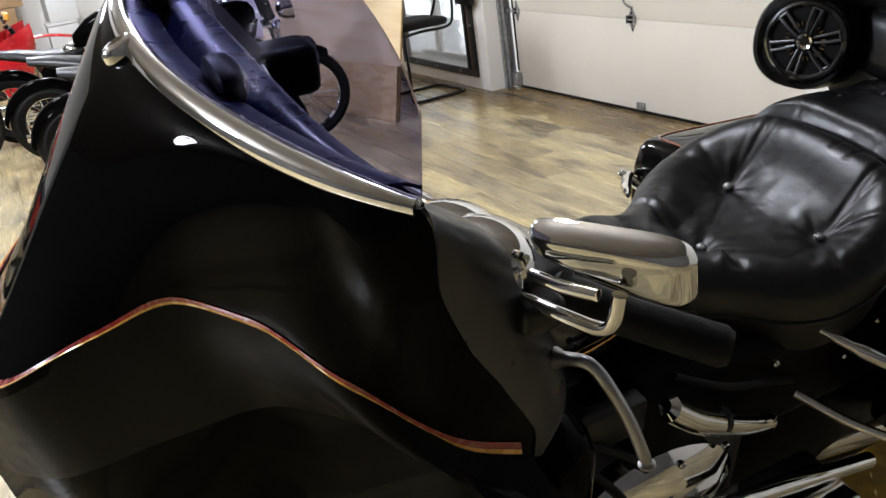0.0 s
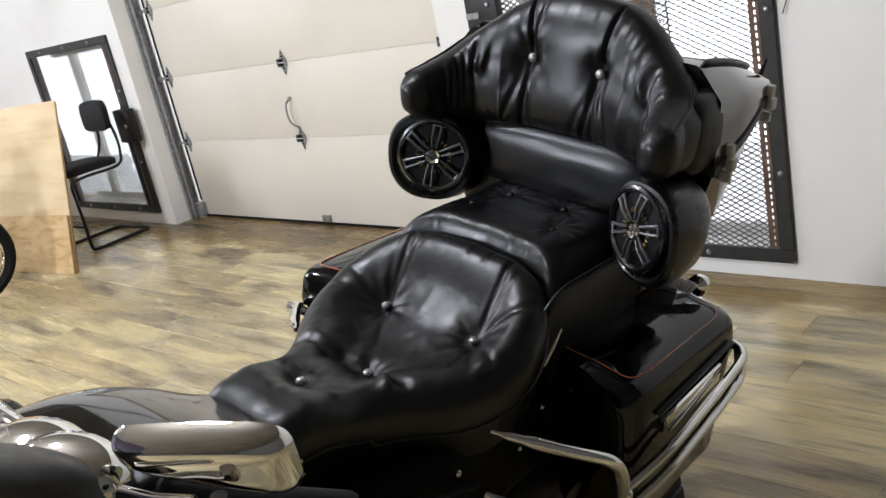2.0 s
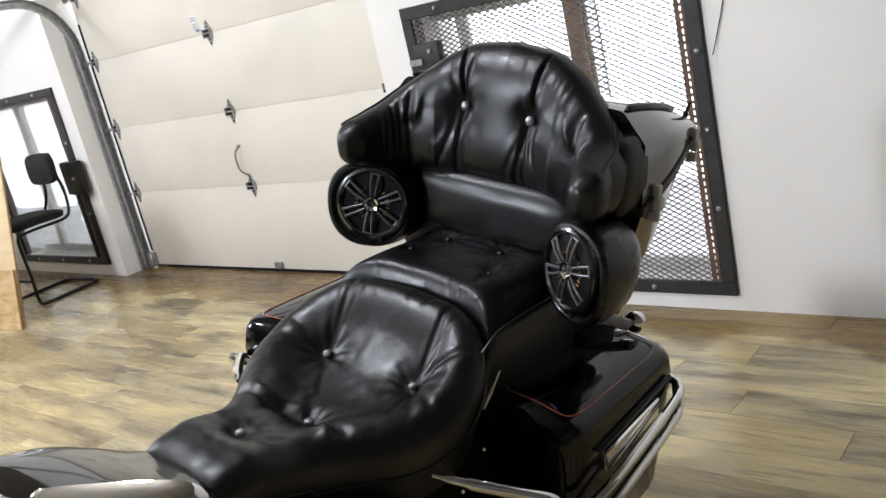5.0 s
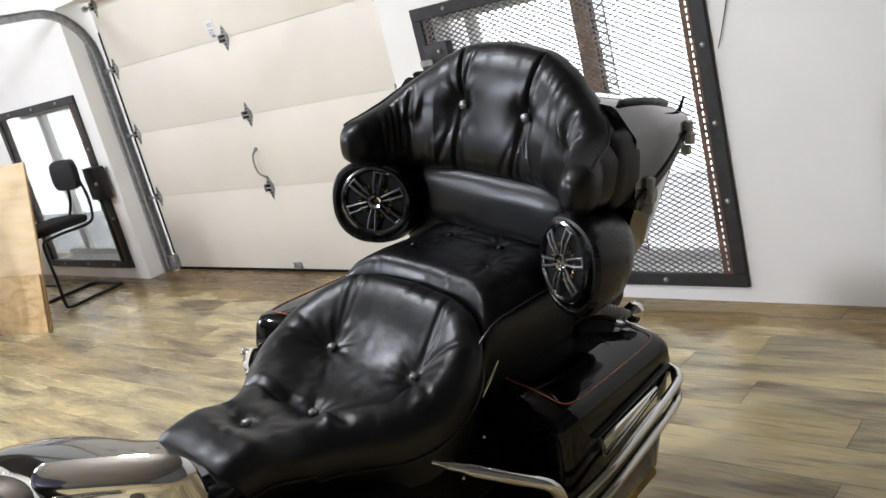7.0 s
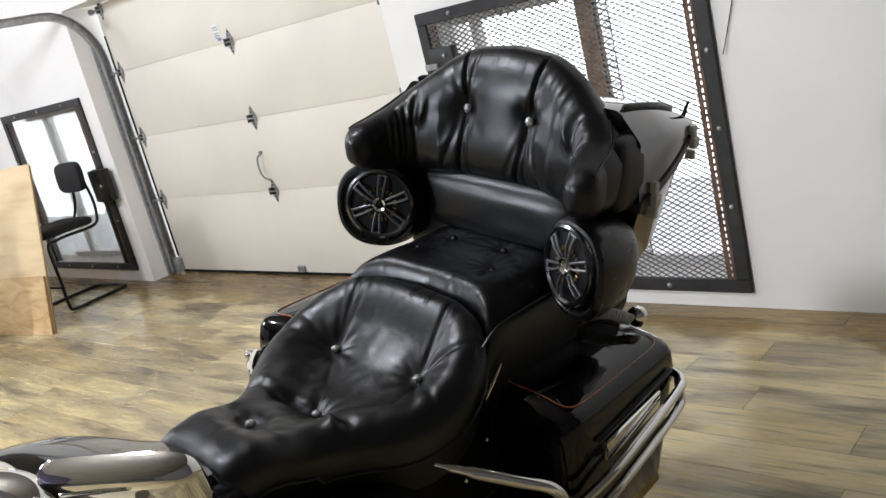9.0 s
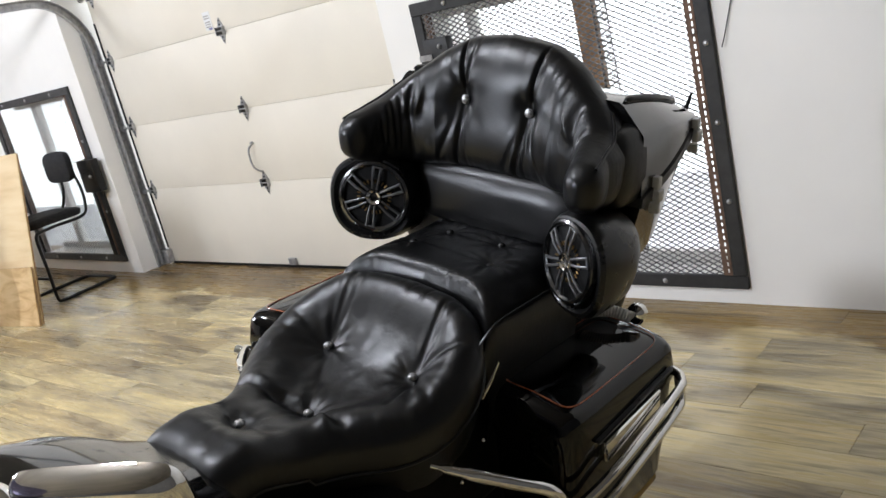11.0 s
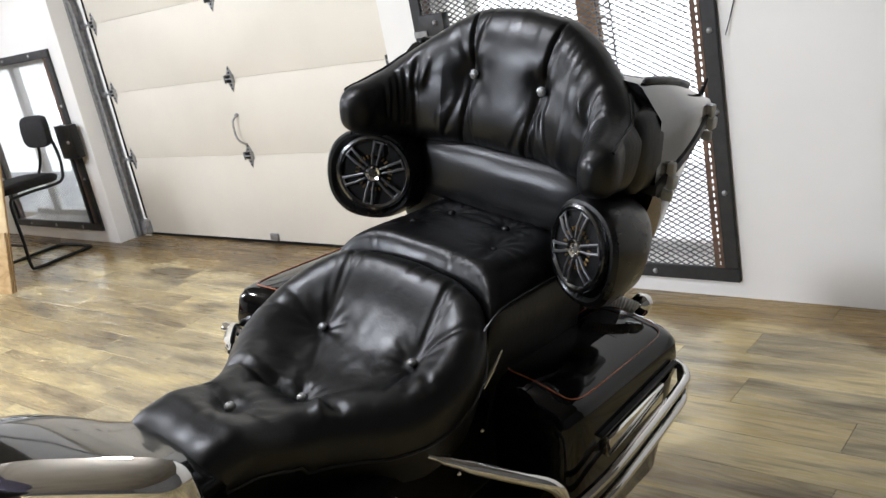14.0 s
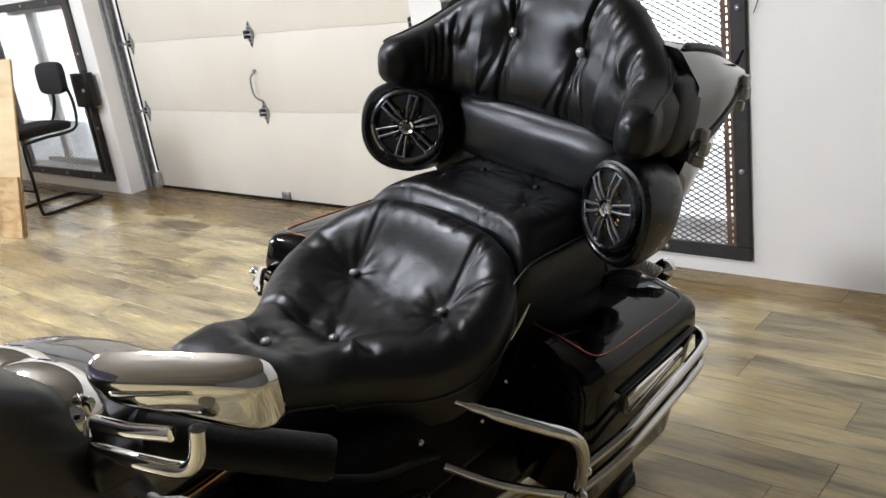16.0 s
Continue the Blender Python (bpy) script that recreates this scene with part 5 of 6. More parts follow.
def running_gear():
    for y, r in ((-3.42, 0.33), (-1.80, 0.33)):
        w = part("wheel", lathe(bmesh.new(), [(r - 0.10, -0.06), (r - 0.03, -0.07), (r, -0.03), (r, 0.03), (r - 0.03, 0.07), (r - 0.10, 0.06)], pose(0, y, r, 0, 90), 40), "rubber", bike, "black tyre on cast wheel")
        part("rim", lathe(bmesh.new(), [(0.02, -0.05), (r - 0.11, -0.045), (r - 0.09, -0.055), (r - 0.09, 0.055), (r - 0.11, 0.045), (0.02, 0.05)], pose(0, y, r, 0, 90), 32), "dull", w)
        bm = bmesh.new()

        def fender(u, v):
            a = radians(20 + 140 * u)
            s = 2 * v - 1
            rr = r + 0.045 - 0.03 * s ** 4
            return (0.10 * s, y + rr * math.cos(a) * (1 if y > -2 else 1), r + rr * math.sin(a) - 0.06 * abs(s) ** 3)
        part("fender", sheet(bm, fender, 28, 12, 0.004), "gloss", bike, "black gloss mudguard")
    # engine block, cylinders, covers
    bm = boxes((-0.20, 0.21, -3.0, -2.5, 0.22, 0.50), bevel=0.05, seg=3)
    part("engine_case", bm, "engine", bike, "dark alloy engine case")
    for k, (yy, tilt) in enumerate(((-2.92, -22), (-2.66, 22))):
        bm = bmesh.new()
        m = pose(0.0, yy, 0.48, tilt)
        lathe(bm, [(0.088 + 0.017 * (j % 4 in (1, 2)), 0.0045 * j) for j in range(37)], m, 24)
        part("cylinder", bm, "engine", bike, "black finned engine cylinder")
        part("rocker_cover", boxes((-0.08, 0.08, yy - 0.07 + math.sin(radians(-tilt)) * 0.2, yy + 0.07 + math.sin(radians(-tilt)) * 0.2, 0.62, 0.69), bevel=0.02, seg=3), "dull", bike)
    bm = bmesh.new()
    lathe(bm, [(0.001, 0.055), (0.07, 0.05), (0.10, 0.03), (0.105, 0.0)], pose(0.20, -2.74, 0.40, 0, 82) @ Matrix.Diagonal((1, 1.7, 1, 1)), 30)
    part("primary_cover", bm, "chrome", bike, "polished chrome primary cover")
    bm = bmesh.new()
    tube(bm, smooth_path([(0.24, -2.765, 0.648), (0.25, -2.70, 0.595), (0.25, -2.60, 0.540), (0.24, -2.515, 0.500)], 5), [0.012] + [0.022] * 14 + [0.016], 14)
    part("chrome_cover", bm, "chrome", bike, "short chrome cover")
    part("cover_clamp", tube(bmesh.new(), [(0.250, -2.655, 0.572), (0.250, -2.645, 0.566)], 0.0235, 16), "blackmetal", bike)
    for k, pts in enumerate((((0.17, -2.98, 0.66), (0.22, -2.90, 0.62), (0.23, -2.80, 0.54), (0.21, -2.74, 0.44)),
                             ((0.18, -2.94, 0.60), (0.235, -2.88, 0.55), (0.245, -2.82, 0.46), (0.24, -2.80, 0.36)),
                             ((0.19, -2.70, 0.64), (0.225, -2.62, 0.61), (0.23, -2.52, 0.58), (0.21, -2.44, 0.53)),
                             ((0.20, -3.02, 0.52), (0.26, -2.94, 0.47), (0.27, -2.86, 0.40)))):
        part("hose", tube(bmesh.new(), smooth_path(pts, 6), 0.0065 + 0.0015 * (k % 2), 10), "rubber", bike)
    for p in ((0.215, -2.93, 0.58), (0.222, -2.865, 0.525), (0.235, -2.70, 0.48), (0.232, -2.60, 0.47), (0.215, -2.50, 0.60), (0.22, -2.80, 0.60)):
        part("bolt", lathe(bmesh.new(), [(0.007, -0.004), (0.0075, 0.003), (0.005, 0.005)], Matrix.Translation(p) @ pose(0, 0, 0, 0, 90), 8), "chrome", bike)
    part("shift_rod", tube(bmesh.new(), [(0.255, -2.98, 0.36), (0.262, -2.62, 0.345)], 0.0045, 8), "chrome", bike, "thin chrome shift rod")
    part("battery_box", boxes((0.185, 0.222, -2.92, -2.78, 0.585, 0.655), bevel=0.008, seg=2), "blackmetal", bike)
    bm = tube(bmesh.new(), [(0.30, -2.66, 0.42), (0.30, -2.28, 0.33)], 0.016, 12)
    part("floorboard_rail", bm, "chrome", bike, "chrome rail along the passenger floorboard")
    part("passenger_footboard", boxes((0.22, 0.36, -2.60, -2.36, 0.30, 0.335), bevel=0.012, seg=3), "chrome", bike, "chrome passenger footboard")
    for sx in (-1, 1):
        bm = boxes((sx * 0.33 - 0.055, sx * 0.33 + 0.055, -3.02, -2.62, 0.30, 0.325), bevel=0.01, seg=2)
        part("footboard", bm, "rubber", bike, "black rubber rider footboard")
        bm = bmesh.new()
        tube(bm, [(sx * 0.40, -2.98, 0.34), (sx * 0.40, -2.62, 0.34)], 0.012, 10)
        part("shift_lever", bm, "chrome", bike)
        bm = bmesh.new()
        tube(bm, smooth_path([(sx * 0.14, -2.3, 0.22), (sx * 0.19, -1.9, 0.215), (sx * 0.20, -1.5, 0.22)], 6), 0.045, 18)
        part("muffler", bm, "chrome", bike, "chrome exhaust muffler")
        bm = bmesh.new()
        tube(bm, smooth_path([(sx * 0.10, -3.1, 0.72), (sx * 0.30, -3.08, 0.62), (sx * 0.40, -3.05, 0.42), (sx * 0.12, -3.0, 0.26)], 6), 0.016, 12)
        part("engine_guard", bm, "chrome", bike, "chrome engine guard bar")
        bm = bmesh.new()
        tube(bm, [(sx * 0.10, -3.17, 1.0), (sx * 0.10, -3.42, 0.33)], [0.03, 0.024], 14)
        part("fork_leg", bm, "blackmetal", bike, "black fork leg")
    part("fork_shroud", boxes((-0.17, 0.17, -3.42, -3.20, 0.62, 0.92), bevel=0.05, seg=3), "matte", bike, "black fork nacelle")
    part("frame_body", boxes((-0.20, 0.20, -2.78, -1.95, 0.40, 0.64), bevel=0.04, seg=3), "matte", bike, "black side cover and frame")
    part("rear_body", boxes((-0.19, 0.19, -2.14, -1.6, 0.58, 0.82), bevel=0.04, seg=3), "matte", bike)
    part("backrest_base", boxes((-0.27, 0.27, -1.87, -1.80, 0.76, 1.0), bevel=0.03, seg=2), "matte", bike)
    part("lower_frame", boxes((-0.19, 0.19, -3.02, -1.95, 0.12, 0.44), bevel=0.05, seg=3), "matte", bike, "black lower frame and transmission")
    for sx in (-1, 1):
        part("lower_fairing", boxes((sx * 0.27 - 0.09, sx * 0.27 + 0.09, -3.12, -2.96, 0.30, 0.80), bevel=0.06, seg=4), "gloss", bike, "black gloss lower leg fairing")
    part("side_stand", tube(bmesh.new(), [(0.10, -2.72, 0.2), (0.275, -2.70, 0.0)], 0.012, 8), "blackmetal", bike)


running_gear()

# small fittings round the luggage
hose = [(0.190, -1.850, 0.678), (0.222, -1.832, 0.688), (0.256, -1.814, 0.687), (0.288, -1.800, 0.676)]
pts = smooth_path(hose, 12)
part("ribbed_hose", tube(bmesh.new(), pts, [0.0125 + 0.0020 * (k % 2) for k in range(len(pts))], 12), "whiteplastic", bike, "short white ribbed hose")
part("chrome_cap", lathe(bmesh.new(), [(0.001, 0.026), (0.012, 0.024), (0.021, 0.014), (0.024, 0.0), (0.022, -0.012)], pose(0.288, -1.772, 0.672, 0, 25), 24), "chrome", bike, "small round chrome cap")
part("turn_signal", tube(bmesh.new(), [(0.128, -1.90, 0.665), (0.130, -1.88, 0.678), (0.133, -1.85, 0.695), (0.136, -1.835, 0.70)], [0.006, 0.013, 0.015, 0.008], 14), "chrome", bike, "small chrome fitting")
part("signal_bracket", boxes((0.10, 0.15, -1.90, -1.868, 0.628, 0.658), bevel=0.006, seg=2), "dull", bike)
part("frame_strip", tube(bmesh.new(), [(0.222, -2.262, 0.695), (0.220, -2.235, 0.715), (0.216, -2.20, 0.742)], [0.0025, 0.004, 0.0025], 8), "chrome", bike, "thin chrome strip below the seat")
part("passenger_peg", tube(bmesh.new(), [(-0.36, -2.27, 0.56), (-0.39, -2.29, 0.575), (-0.44, -2.32, 0.600), (-0.444, -2.323, 0.602)], [0.010, 0.012, 0.013, 0.009], 12), "chrome", bike, "folded chrome passenger peg")
for p in ((0.22, -2.26, 0.60), (0.235, -2.33, 0.57), (0.232, -2.345, 0.562)):
    part("bolt", ball(bmesh.new(), p, 0.005, 8), "chrome", bike)


# ---- plywood, chair, lock box by the window ----
def plywood():
    m = pose(-1.385, -0.985, 0.0, 0, 0, 9.3) @ pose(0, 0, 0.004, -12.5)
    sheet_t = thing("plywood_sheet", "pale plywood sheet standing on its long edge", "plywood sheet", m)
    part("face_veneer", boxes((-2.44, 0.0, 0.0, 0.006, 0.0, 1.22)), "ply", sheet_t, "", False)
    part("core", boxes((-2.44, 0.0, 0.0065, 0.018, 0.0, 1.22)), "plyedge", sheet_t, "", False)
    m2 = pose(-1.385, -0.985, 0.0, 0, 0, 9.3) @ pose(0.015, -0.035, 0.003, -12.5)
    strip = thing("plywood_strip", "narrow knotty plywood offcut leaning on a larger sheet", "plywood offcut", m2)
    part("face_veneer", boxes((-1.9, 0.0, 0.0, 0.006, 0.0, 0.425)), "ply2", strip, "", False)
    part("core", boxes((-1.9, 0.0, 0.0065, 0.018, 0.0, 0.425)), "plyedge", strip, "", False)


def ply_variant():
    m, nt, b = nodes("knotty_plywood")
    g = noise_tex(nt, 3.2, 6.0, "Object", (1.0, 1.0, 3.0))
    g.inputs["Distortion"].default_value = 1.6
    nt.links.new(ramp(nt, g.outputs["Fac"], [(0.3, (0.46, 0.27, 0.11)), (0.5, (0.66, 0.46, 0.23)), (0.7, (0.74, 0.55, 0.30))]).outputs[0], b.inputs["Base Color"])
    b.inputs["Roughness"].default_value = 0.6
    return m


M["ply2"] = ply_variant()
M["plyedge"] = plain("plywood_edge", (0.36, 0.22, 0.10), 0.8, 0.0, 0.4, 60.0)
plywood()


def chair():
    c = thing("office_chair", "tall black cantilever chair with padded seat and back", "chair", pose(-2.06, -0.42, 0, 0, 0, 3))
    bm = bmesh.new()
    rings = []
    for z, k in ((0.575, 0.86), (0.58, 0.95), (0.60, 1.0), (0.625, 1.0), (0.64, 0.93), (0.645, 0.7)):
        rings.append([(0.225 * k * math.copysign(abs(math.cos(a)) ** 0.5, math.cos(a)), 0.235 * k * math.copysign(abs(math.sin(a)) ** 0.5, math.sin(a)), z + 0.012 * math.cos(a) ** 2) for a in (2 * math.pi * q / 32 for q in range(32))])
    loft(bm, rings)
    part("seat", bm, "fabric", c, "black padded fabric seat")
    bm = bmesh.new()
    rings = [superring(0, 0.965, 0.185 * k, 0.125 * k, y, 32, 4.0) for y, k in ((0.225, 0.9), (0.23, 0.97), (0.25, 1.0), (0.275, 0.97), (0.285, 0.88))]
    for ring in rings:
        for p in ring:
            p.y -= 0.25 * p.x * p.x - 0.05 * (p.z - 0.965)
    loft(bm, rings)
    part("backrest", bm, "fabric", c, "black padded fabric back")
    for sx in (-1, 1):
        bm = tube(bmesh.new(), smooth_path([(sx * 0.12, 0.275, 0.92), (sx * 0.13, 0.295, 0.80), (sx * 0.17, 0.27, 0.66), (sx * 0.20, 0.20, 0.57), (sx * 0.205, -0.05, 0.565), (sx * 0.205, -0.20, 0.555)], 6), 0.012, 10)
        part("back_upright", bm, "blackmetal", c)
        bm = tube(bmesh.new(), smooth_path([(sx * 0.205, -0.20, 0.555), (sx * 0.22, -0.23, 0.50), (sx * 0.235, -0.235, 0.25), (sx * 0.24, -0.24, 0.05), (sx * 0.24, -0.20, 0.014), (sx * 0.24, 0.0, 0.013), (sx * 0.235, 0.22, 0.013)], 6), 0.0125, 10)
        part("leg", bm, "blackmetal", c)
    bm = tube(bmesh.new(), smooth_path([(-0.235, 0.22, 0.013), (-0.20, 0.28, 0.013), (0.0, 0.29, 0.013), (0.20, 0.28, 0.013), (0.235, 0.22, 0.013)], 5), 0.0125, 10)
    part("base_bar", bm, "blackmetal", c)
    part("footrest", tube(bmesh.new(), [(-0.235, -0.235, 0.2), (0.235, -0.235, 0.2)], 0.0125, 10), "blackmetal", c)


chair()

lock = thing("lock_box", "black metal lock box bolted to the window grille", "lock box", pose(-1.80, 0, 0.85))
part("box", boxes((-0.12, 0.12, -0.10, -0.036, -0.13, 0.13), bevel=0.006, seg=2), "blackmetal", lock)
part("knob", ball(bmesh.new(), (0.05, -0.105, 0.0), 0.014, 12), "galv", lock)
part("latch_bar", boxes((-0.10, -0.07, -0.062, -0.036, -0.68, -0.13), bevel=0.004), "blackmetal", lock)

latchbox = thing("latch_box", "dark metal latch box on the window grille", "lock box", pose(2.03, 0, 1.285))
part("box", boxes((-0.075, 0.075, -0.085, -0.036, -0.07, 0.07), bevel=0.005, seg=2), "steel", latchbox)
part("hasp", boxes((-0.11, -0.03, -0.095, -0.086, -0.03, 0.0), bevel=0.003), "galv", latchbox)
part("knob", ball(bmesh.new(), (0.03, -0.092, 0.03), 0.012, 12), "galv", latchbox)

strip = bmesh.new()
grille(strip, 2.775, 2.845, 0.18, 1.44, 0.150, 0.035, 0.020, 0.0022)
lattice = thing_mesh("lattice_strip", strip, "steel", "narrow dark metal lattice strip beside the brown post", "lattice", kind="structure", smooth=False)

wirething = thing("wall_cable", "thin black cable running down the white wall", "cable")
part("strand", tube(bmesh.new(), smooth_path([(3.62, -0.008, 1.9), (3.50, -0.008, 1.38), (3.44, -0.008, 1.18), (3.415, -0.02, 1.10)], 6), 0.0022, 6), "rubber", wirething)

# brick pier and ledge outside the far window
pier = thing("brick_pier", "whitewashed brick pier outside the window", "brick pier", pose(-3.02, 0.62, 0))
mb = finish("brick", boxes((-0.1, 0.1, -0.05, 0.05, -0.03, 0.03), bevel=0.004), "brick", False)
rng = random.Random(3)
for j in range(26):
    for i in range(2):
        b = new("brick", mb)
        b.parent = pier
        b.matrix_basis = pose(-0.105 + i * 0.21 + (0.05 if j % 2 else 0), rng.uniform(-0.006, 0.006), 0.035 + j * 0.068, 0, 0, rng.uniform(-1, 1))
part("mortar", boxes((-0.16, 0.21, -0.035, 0.035, -0.12, 1.8)), "outground", pier, "", False)


# ---- other motorcycles, built along +x from the front wheel backwards ----
def spoked_wheel(parent, x, r, tyre, seed):
    w = part("wheel", lathe(bmesh.new(), [(r - tyre * 0.9, -tyre * 0.3), (r - tyre * 0.5, -tyre * 0.5), (r - 0.01, -tyre * 0.32), (r, 0), (r - 0.01, tyre * 0.32), (r - tyre * 0.5, tyre * 0.5), (r - tyre * 0.9, tyre * 0.3), (r - tyre * 0.9, -tyre * 0.3)], pose(x, 0, r, 90), 48, False), "rubber", parent, "black tyre on spoked chrome rim")
    part("rim", lathe(bmesh.new(), [(r - tyre * 0.95, -0.022), (r - tyre * 0.8, -0.026), (r - tyre * 0.78, 0.026), (r - tyre * 0.95, 0.022), (r - tyre * 0.95, -0.022)], pose(x, 0, r, 90), 48, False), "chrome", w)
    part("hub", lathe(bmesh.new(), [(0.012, -0.06), (0.05, -0.05), (0.03, -0.03), (0.03, 0.03), (0.05, 0.05), (0.012, 0.06)], pose(x, 0, r, 90), 20), "chrome", w)
    bm = bmesh.new()
    rr = r - tyre * 0.9
    for k in range(20):
        a, s = 2 * math.pi * k / 20, (1 if k % 2 else -1)
        b = a + s * 0.35
        tube(bm, [(x + 0.04 * math.cos(a), s * 0.04, r + 0.04 * math.sin(a)), (x + rr * math.cos(b), 0, r + rr * math.sin(b))], 0.0044, 5)
    part("spokes", bm, "chrome", w)
    return w


def fender(parent, x, r, a0, a1, wide, mat):
    def f(u, v):
        a = radians(a0 + (a1 - a0) * u)
        s = 2 * v - 1
        rr = r + 0.035 - 0.03 * s ** 4
        return (x + rr * math.cos(a), wide * s, r + rr * math.sin(a) - 0.03 * s * s)
    part("fender", sheet(bmesh.new(), f, 24, 10, 0.004), mat, parent)


def cruiser(name, label, m, paint, group="", long_fork=True):
    b = thing(name, label, "motorcycle", m, group)
    r = 0.345
    spoked_wheel(b, 0.0, r, 0.09, 1)
    spoked_wheel(b, 1.55, 0.32, 0.13, 2)
    fender(b, 0.0, r, 35, 125, 0.06, "gloss")
    fender(b, 1.55, 0.32, 10, 165, 0.085, paint)
    for s in (-1, 1):
        part("fork_tube", tube(bmesh.new(), [(0.0, s * 0.092, r), (0.085, s * 0.092, 0.64), (0.092, s * 0.092, 0.66), (0.205, s * 0.092, 1.15)], [0.037, 0.037, 0.029, 0.029], 14), "chrome", b, "chrome fork leg")
        part("handlebar", tube(bmesh.new(), smooth_path([(0.23, 0, 1.16), (0.23, s * 0.10, 1.19), (0.28, s * 0.22, 1.34), (0.42, s * 0.38, 1.36), (0.56, s * 0.43, 1.31)], 5), 0.0145, 10), "chrome", b)
        part("grip", tube(bmesh.new(), [(0.45, s * 0.39, 1.352), (0.58, s * 0.437, 1.302)], 0.019, 10), "rubber", b)
        part("mirror", ball(bmesh.new(), (0, 0, 0), 0.06, 16, 0.4, pose(0.36, s * 0.46, 1.52, 90, 0, 80)), "chrome", b)
        part("mirror_stem", tube(bmesh.new(), smooth_path([(0.40, s * 0.36, 1.36), (0.38, s * 0.40, 1.44), (0.37, s * 0.44, 1.51)], 4), 0.006, 8), "chrome", b)
        part("riser", tube(bmesh.new(), [(0.215, s * 0.05, 1.08), (0.235, s * 0.05, 1.18)], 0.02, 10), "chrome", b)
        part("fork_cover", tube(bmesh.new(), [(0.158, s * 0.092, 0.95), (0.196, s * 0.092, 1.11)], 0.040, 14), "blackmetal", b)
        part("brake_caliper", boxes((0.06, 0.15, s * 0.06 - 0.025, s * 0.06 + 0.025, 0.36, 0.47), bevel=0.015, seg=2), "engine", b)
        part("rocker_cover", ball(bmesh.new(), (0, 0, 0), 0.085, 18, 0.6, pose(0.52 if s < 0 else 0.97, 0, 0.76, 0, s * 22)), "chrome", b)
        part("pushrod_tube", tube(bmesh.new(), [(0.70 + s * 0.03, -0.125, 0.44), (0.70 + s * 0.13, -0.115, 0.74)], 0.014, 10), "chrome", b)
        part("engine_cover", lathe(bmesh.new(), [(0.001, 0.045), (0.07, 0.040), (0.10, 0.022), (0.108, -0.01)], pose(0.70, s * 0.165, 0.38, -s * 90), 26), "chrome", b)
        part("exhaust", tube(bmesh.new(), smooth_path([(0.62, s * 0.10, 0.62), (0.56, s * 0.17, 0.42), (0.75, s * 0.19, 0.30), (1.2, s * 0.19, 0.28), (1.75, s * 0.19, 0.28)], 6), 0.036, 14), "chrome", b)
        part("turn_signal", ball(bmesh.new(), (0.14, s * 0.17, 0.90), 0.035, 14, 0.9, pose(0, 0, 0, 0, 90)), "chrome", b)
    hl = part("headlight", lathe(bmesh.new(), [(0.001, -0.10), (0.05, -0.085), (0.075, -0.04), (0.082, 0.0), (0.086, 0.012), (0.078, 0.016)], pose(0.0, 0, 0.99, 0, -84), 28), "chrome", b, "round chrome headlight")
    part("lens", lathe(bmesh.new(), [(0.078, 0.010), (0.05, 0.02), (0.001, 0.024)], pose(0.0, 0, 0.99, 0, -84), 28), "glass", hl)
    part("fork_brace", boxes((0.09, 0.22, -0.135, 0.135, 0.90, 0.93), (0.16, 0.27, -0.135, 0.135, 1.11, 1.14), bevel=0.012, seg=2), "chrome", b)
    part("gauge_pod", lathe(bmesh.new(), [(0.001, 0.06), (0.05, 0.055), (0.06, 0.03), (0.05, -0.03), (0.02, -0.06)], pose(0.22, 0, 1.24, 0, 20), 20), "chrome", b)
    part("horn", lathe(bmesh.new(), [(0.001, 0.04), (0.05, 0.03), (0.06, 0.0), (0.04, -0.03)], pose(0.62, 0.17, 0.64, -90), 20), "chrome", b)
    bm = bmesh.new()
    loft(bm, [[(x, y * w, z0 + z * h) for y, z in ((math.cos(a), math.sin(a)) for a in (2 * math.pi * k / 20 for k in range(20)))] for x, w, h, z0 in ((0.25, 0.05, 0.06, 0.97), (0.28, 0.11, 0.11, 0.965), (0.36, 0.155, 0.14, 0.955), (0.58, 0.185, 0.15, 0.94), (0.78, 0.14, 0.12, 0.88), (0.92, 0.05, 0.06, 0.82))])
    part("fuel_tank", bm, paint, b)
    bm = bmesh.new()
    loft(bm, [[(x, y * w, z0 + z * h) for y, z in ((math.cos(a), math.sin(a)) for a in (2 * math.pi * k / 18 for k in range(18)))] for x, w, h, z0 in ((0.85, 0.06, 0.03, 0.75), (1.0, 0.15, 0.05, 0.72), (1.2, 0.17, 0.055, 0.73), (1.4, 0.12, 0.05, 0.78), (1.6, 0.08, 0.03, 0.82))])
    part("seat", bm, "leather", b)
    part("engine", boxes((0.37, 1.05, -0.16, 0.16, 0.20, 0.58), bevel=0.06, seg=3), "blackmetal", b)
    part("radiator_cover", boxes((0.34, 0.46, -0.17, 0.17, 0.34, 0.72), bevel=0.03, seg=3), "matte", b, "black cover behind the front wheel")
    for x, t in ((0.62, -22), (0.86, 22)):
        part("cylinder", lathe(bmesh.new(), [(0.08 + 0.014 * (k % 2), 0.016 * k) for k in range(18)], pose(x, 0, 0.46, 0, t), 22), "engine", b)
    part("air_cleaner", lathe(bmesh.new(), [(0.001, 0.05), (0.07, 0.045), (0.085, 0.02), (0.085, -0.02)], pose(0.74, -0.15, 0.62, 90), 24), "chrome", b)
    part("side_cover", boxes((0.95, 1.25, -0.14, 0.14, 0.40, 0.66), bevel=0.04, seg=3), paint, b)
    part("engine_guard", tube(bmesh.new(), smooth_path([(0.36, -0.05, 0.85), (0.42, -0.25, 0.72), (0.44, -0.28, 0.45), (0.48, -0.06, 0.25)], 5), 0.014, 10), "chrome", b)
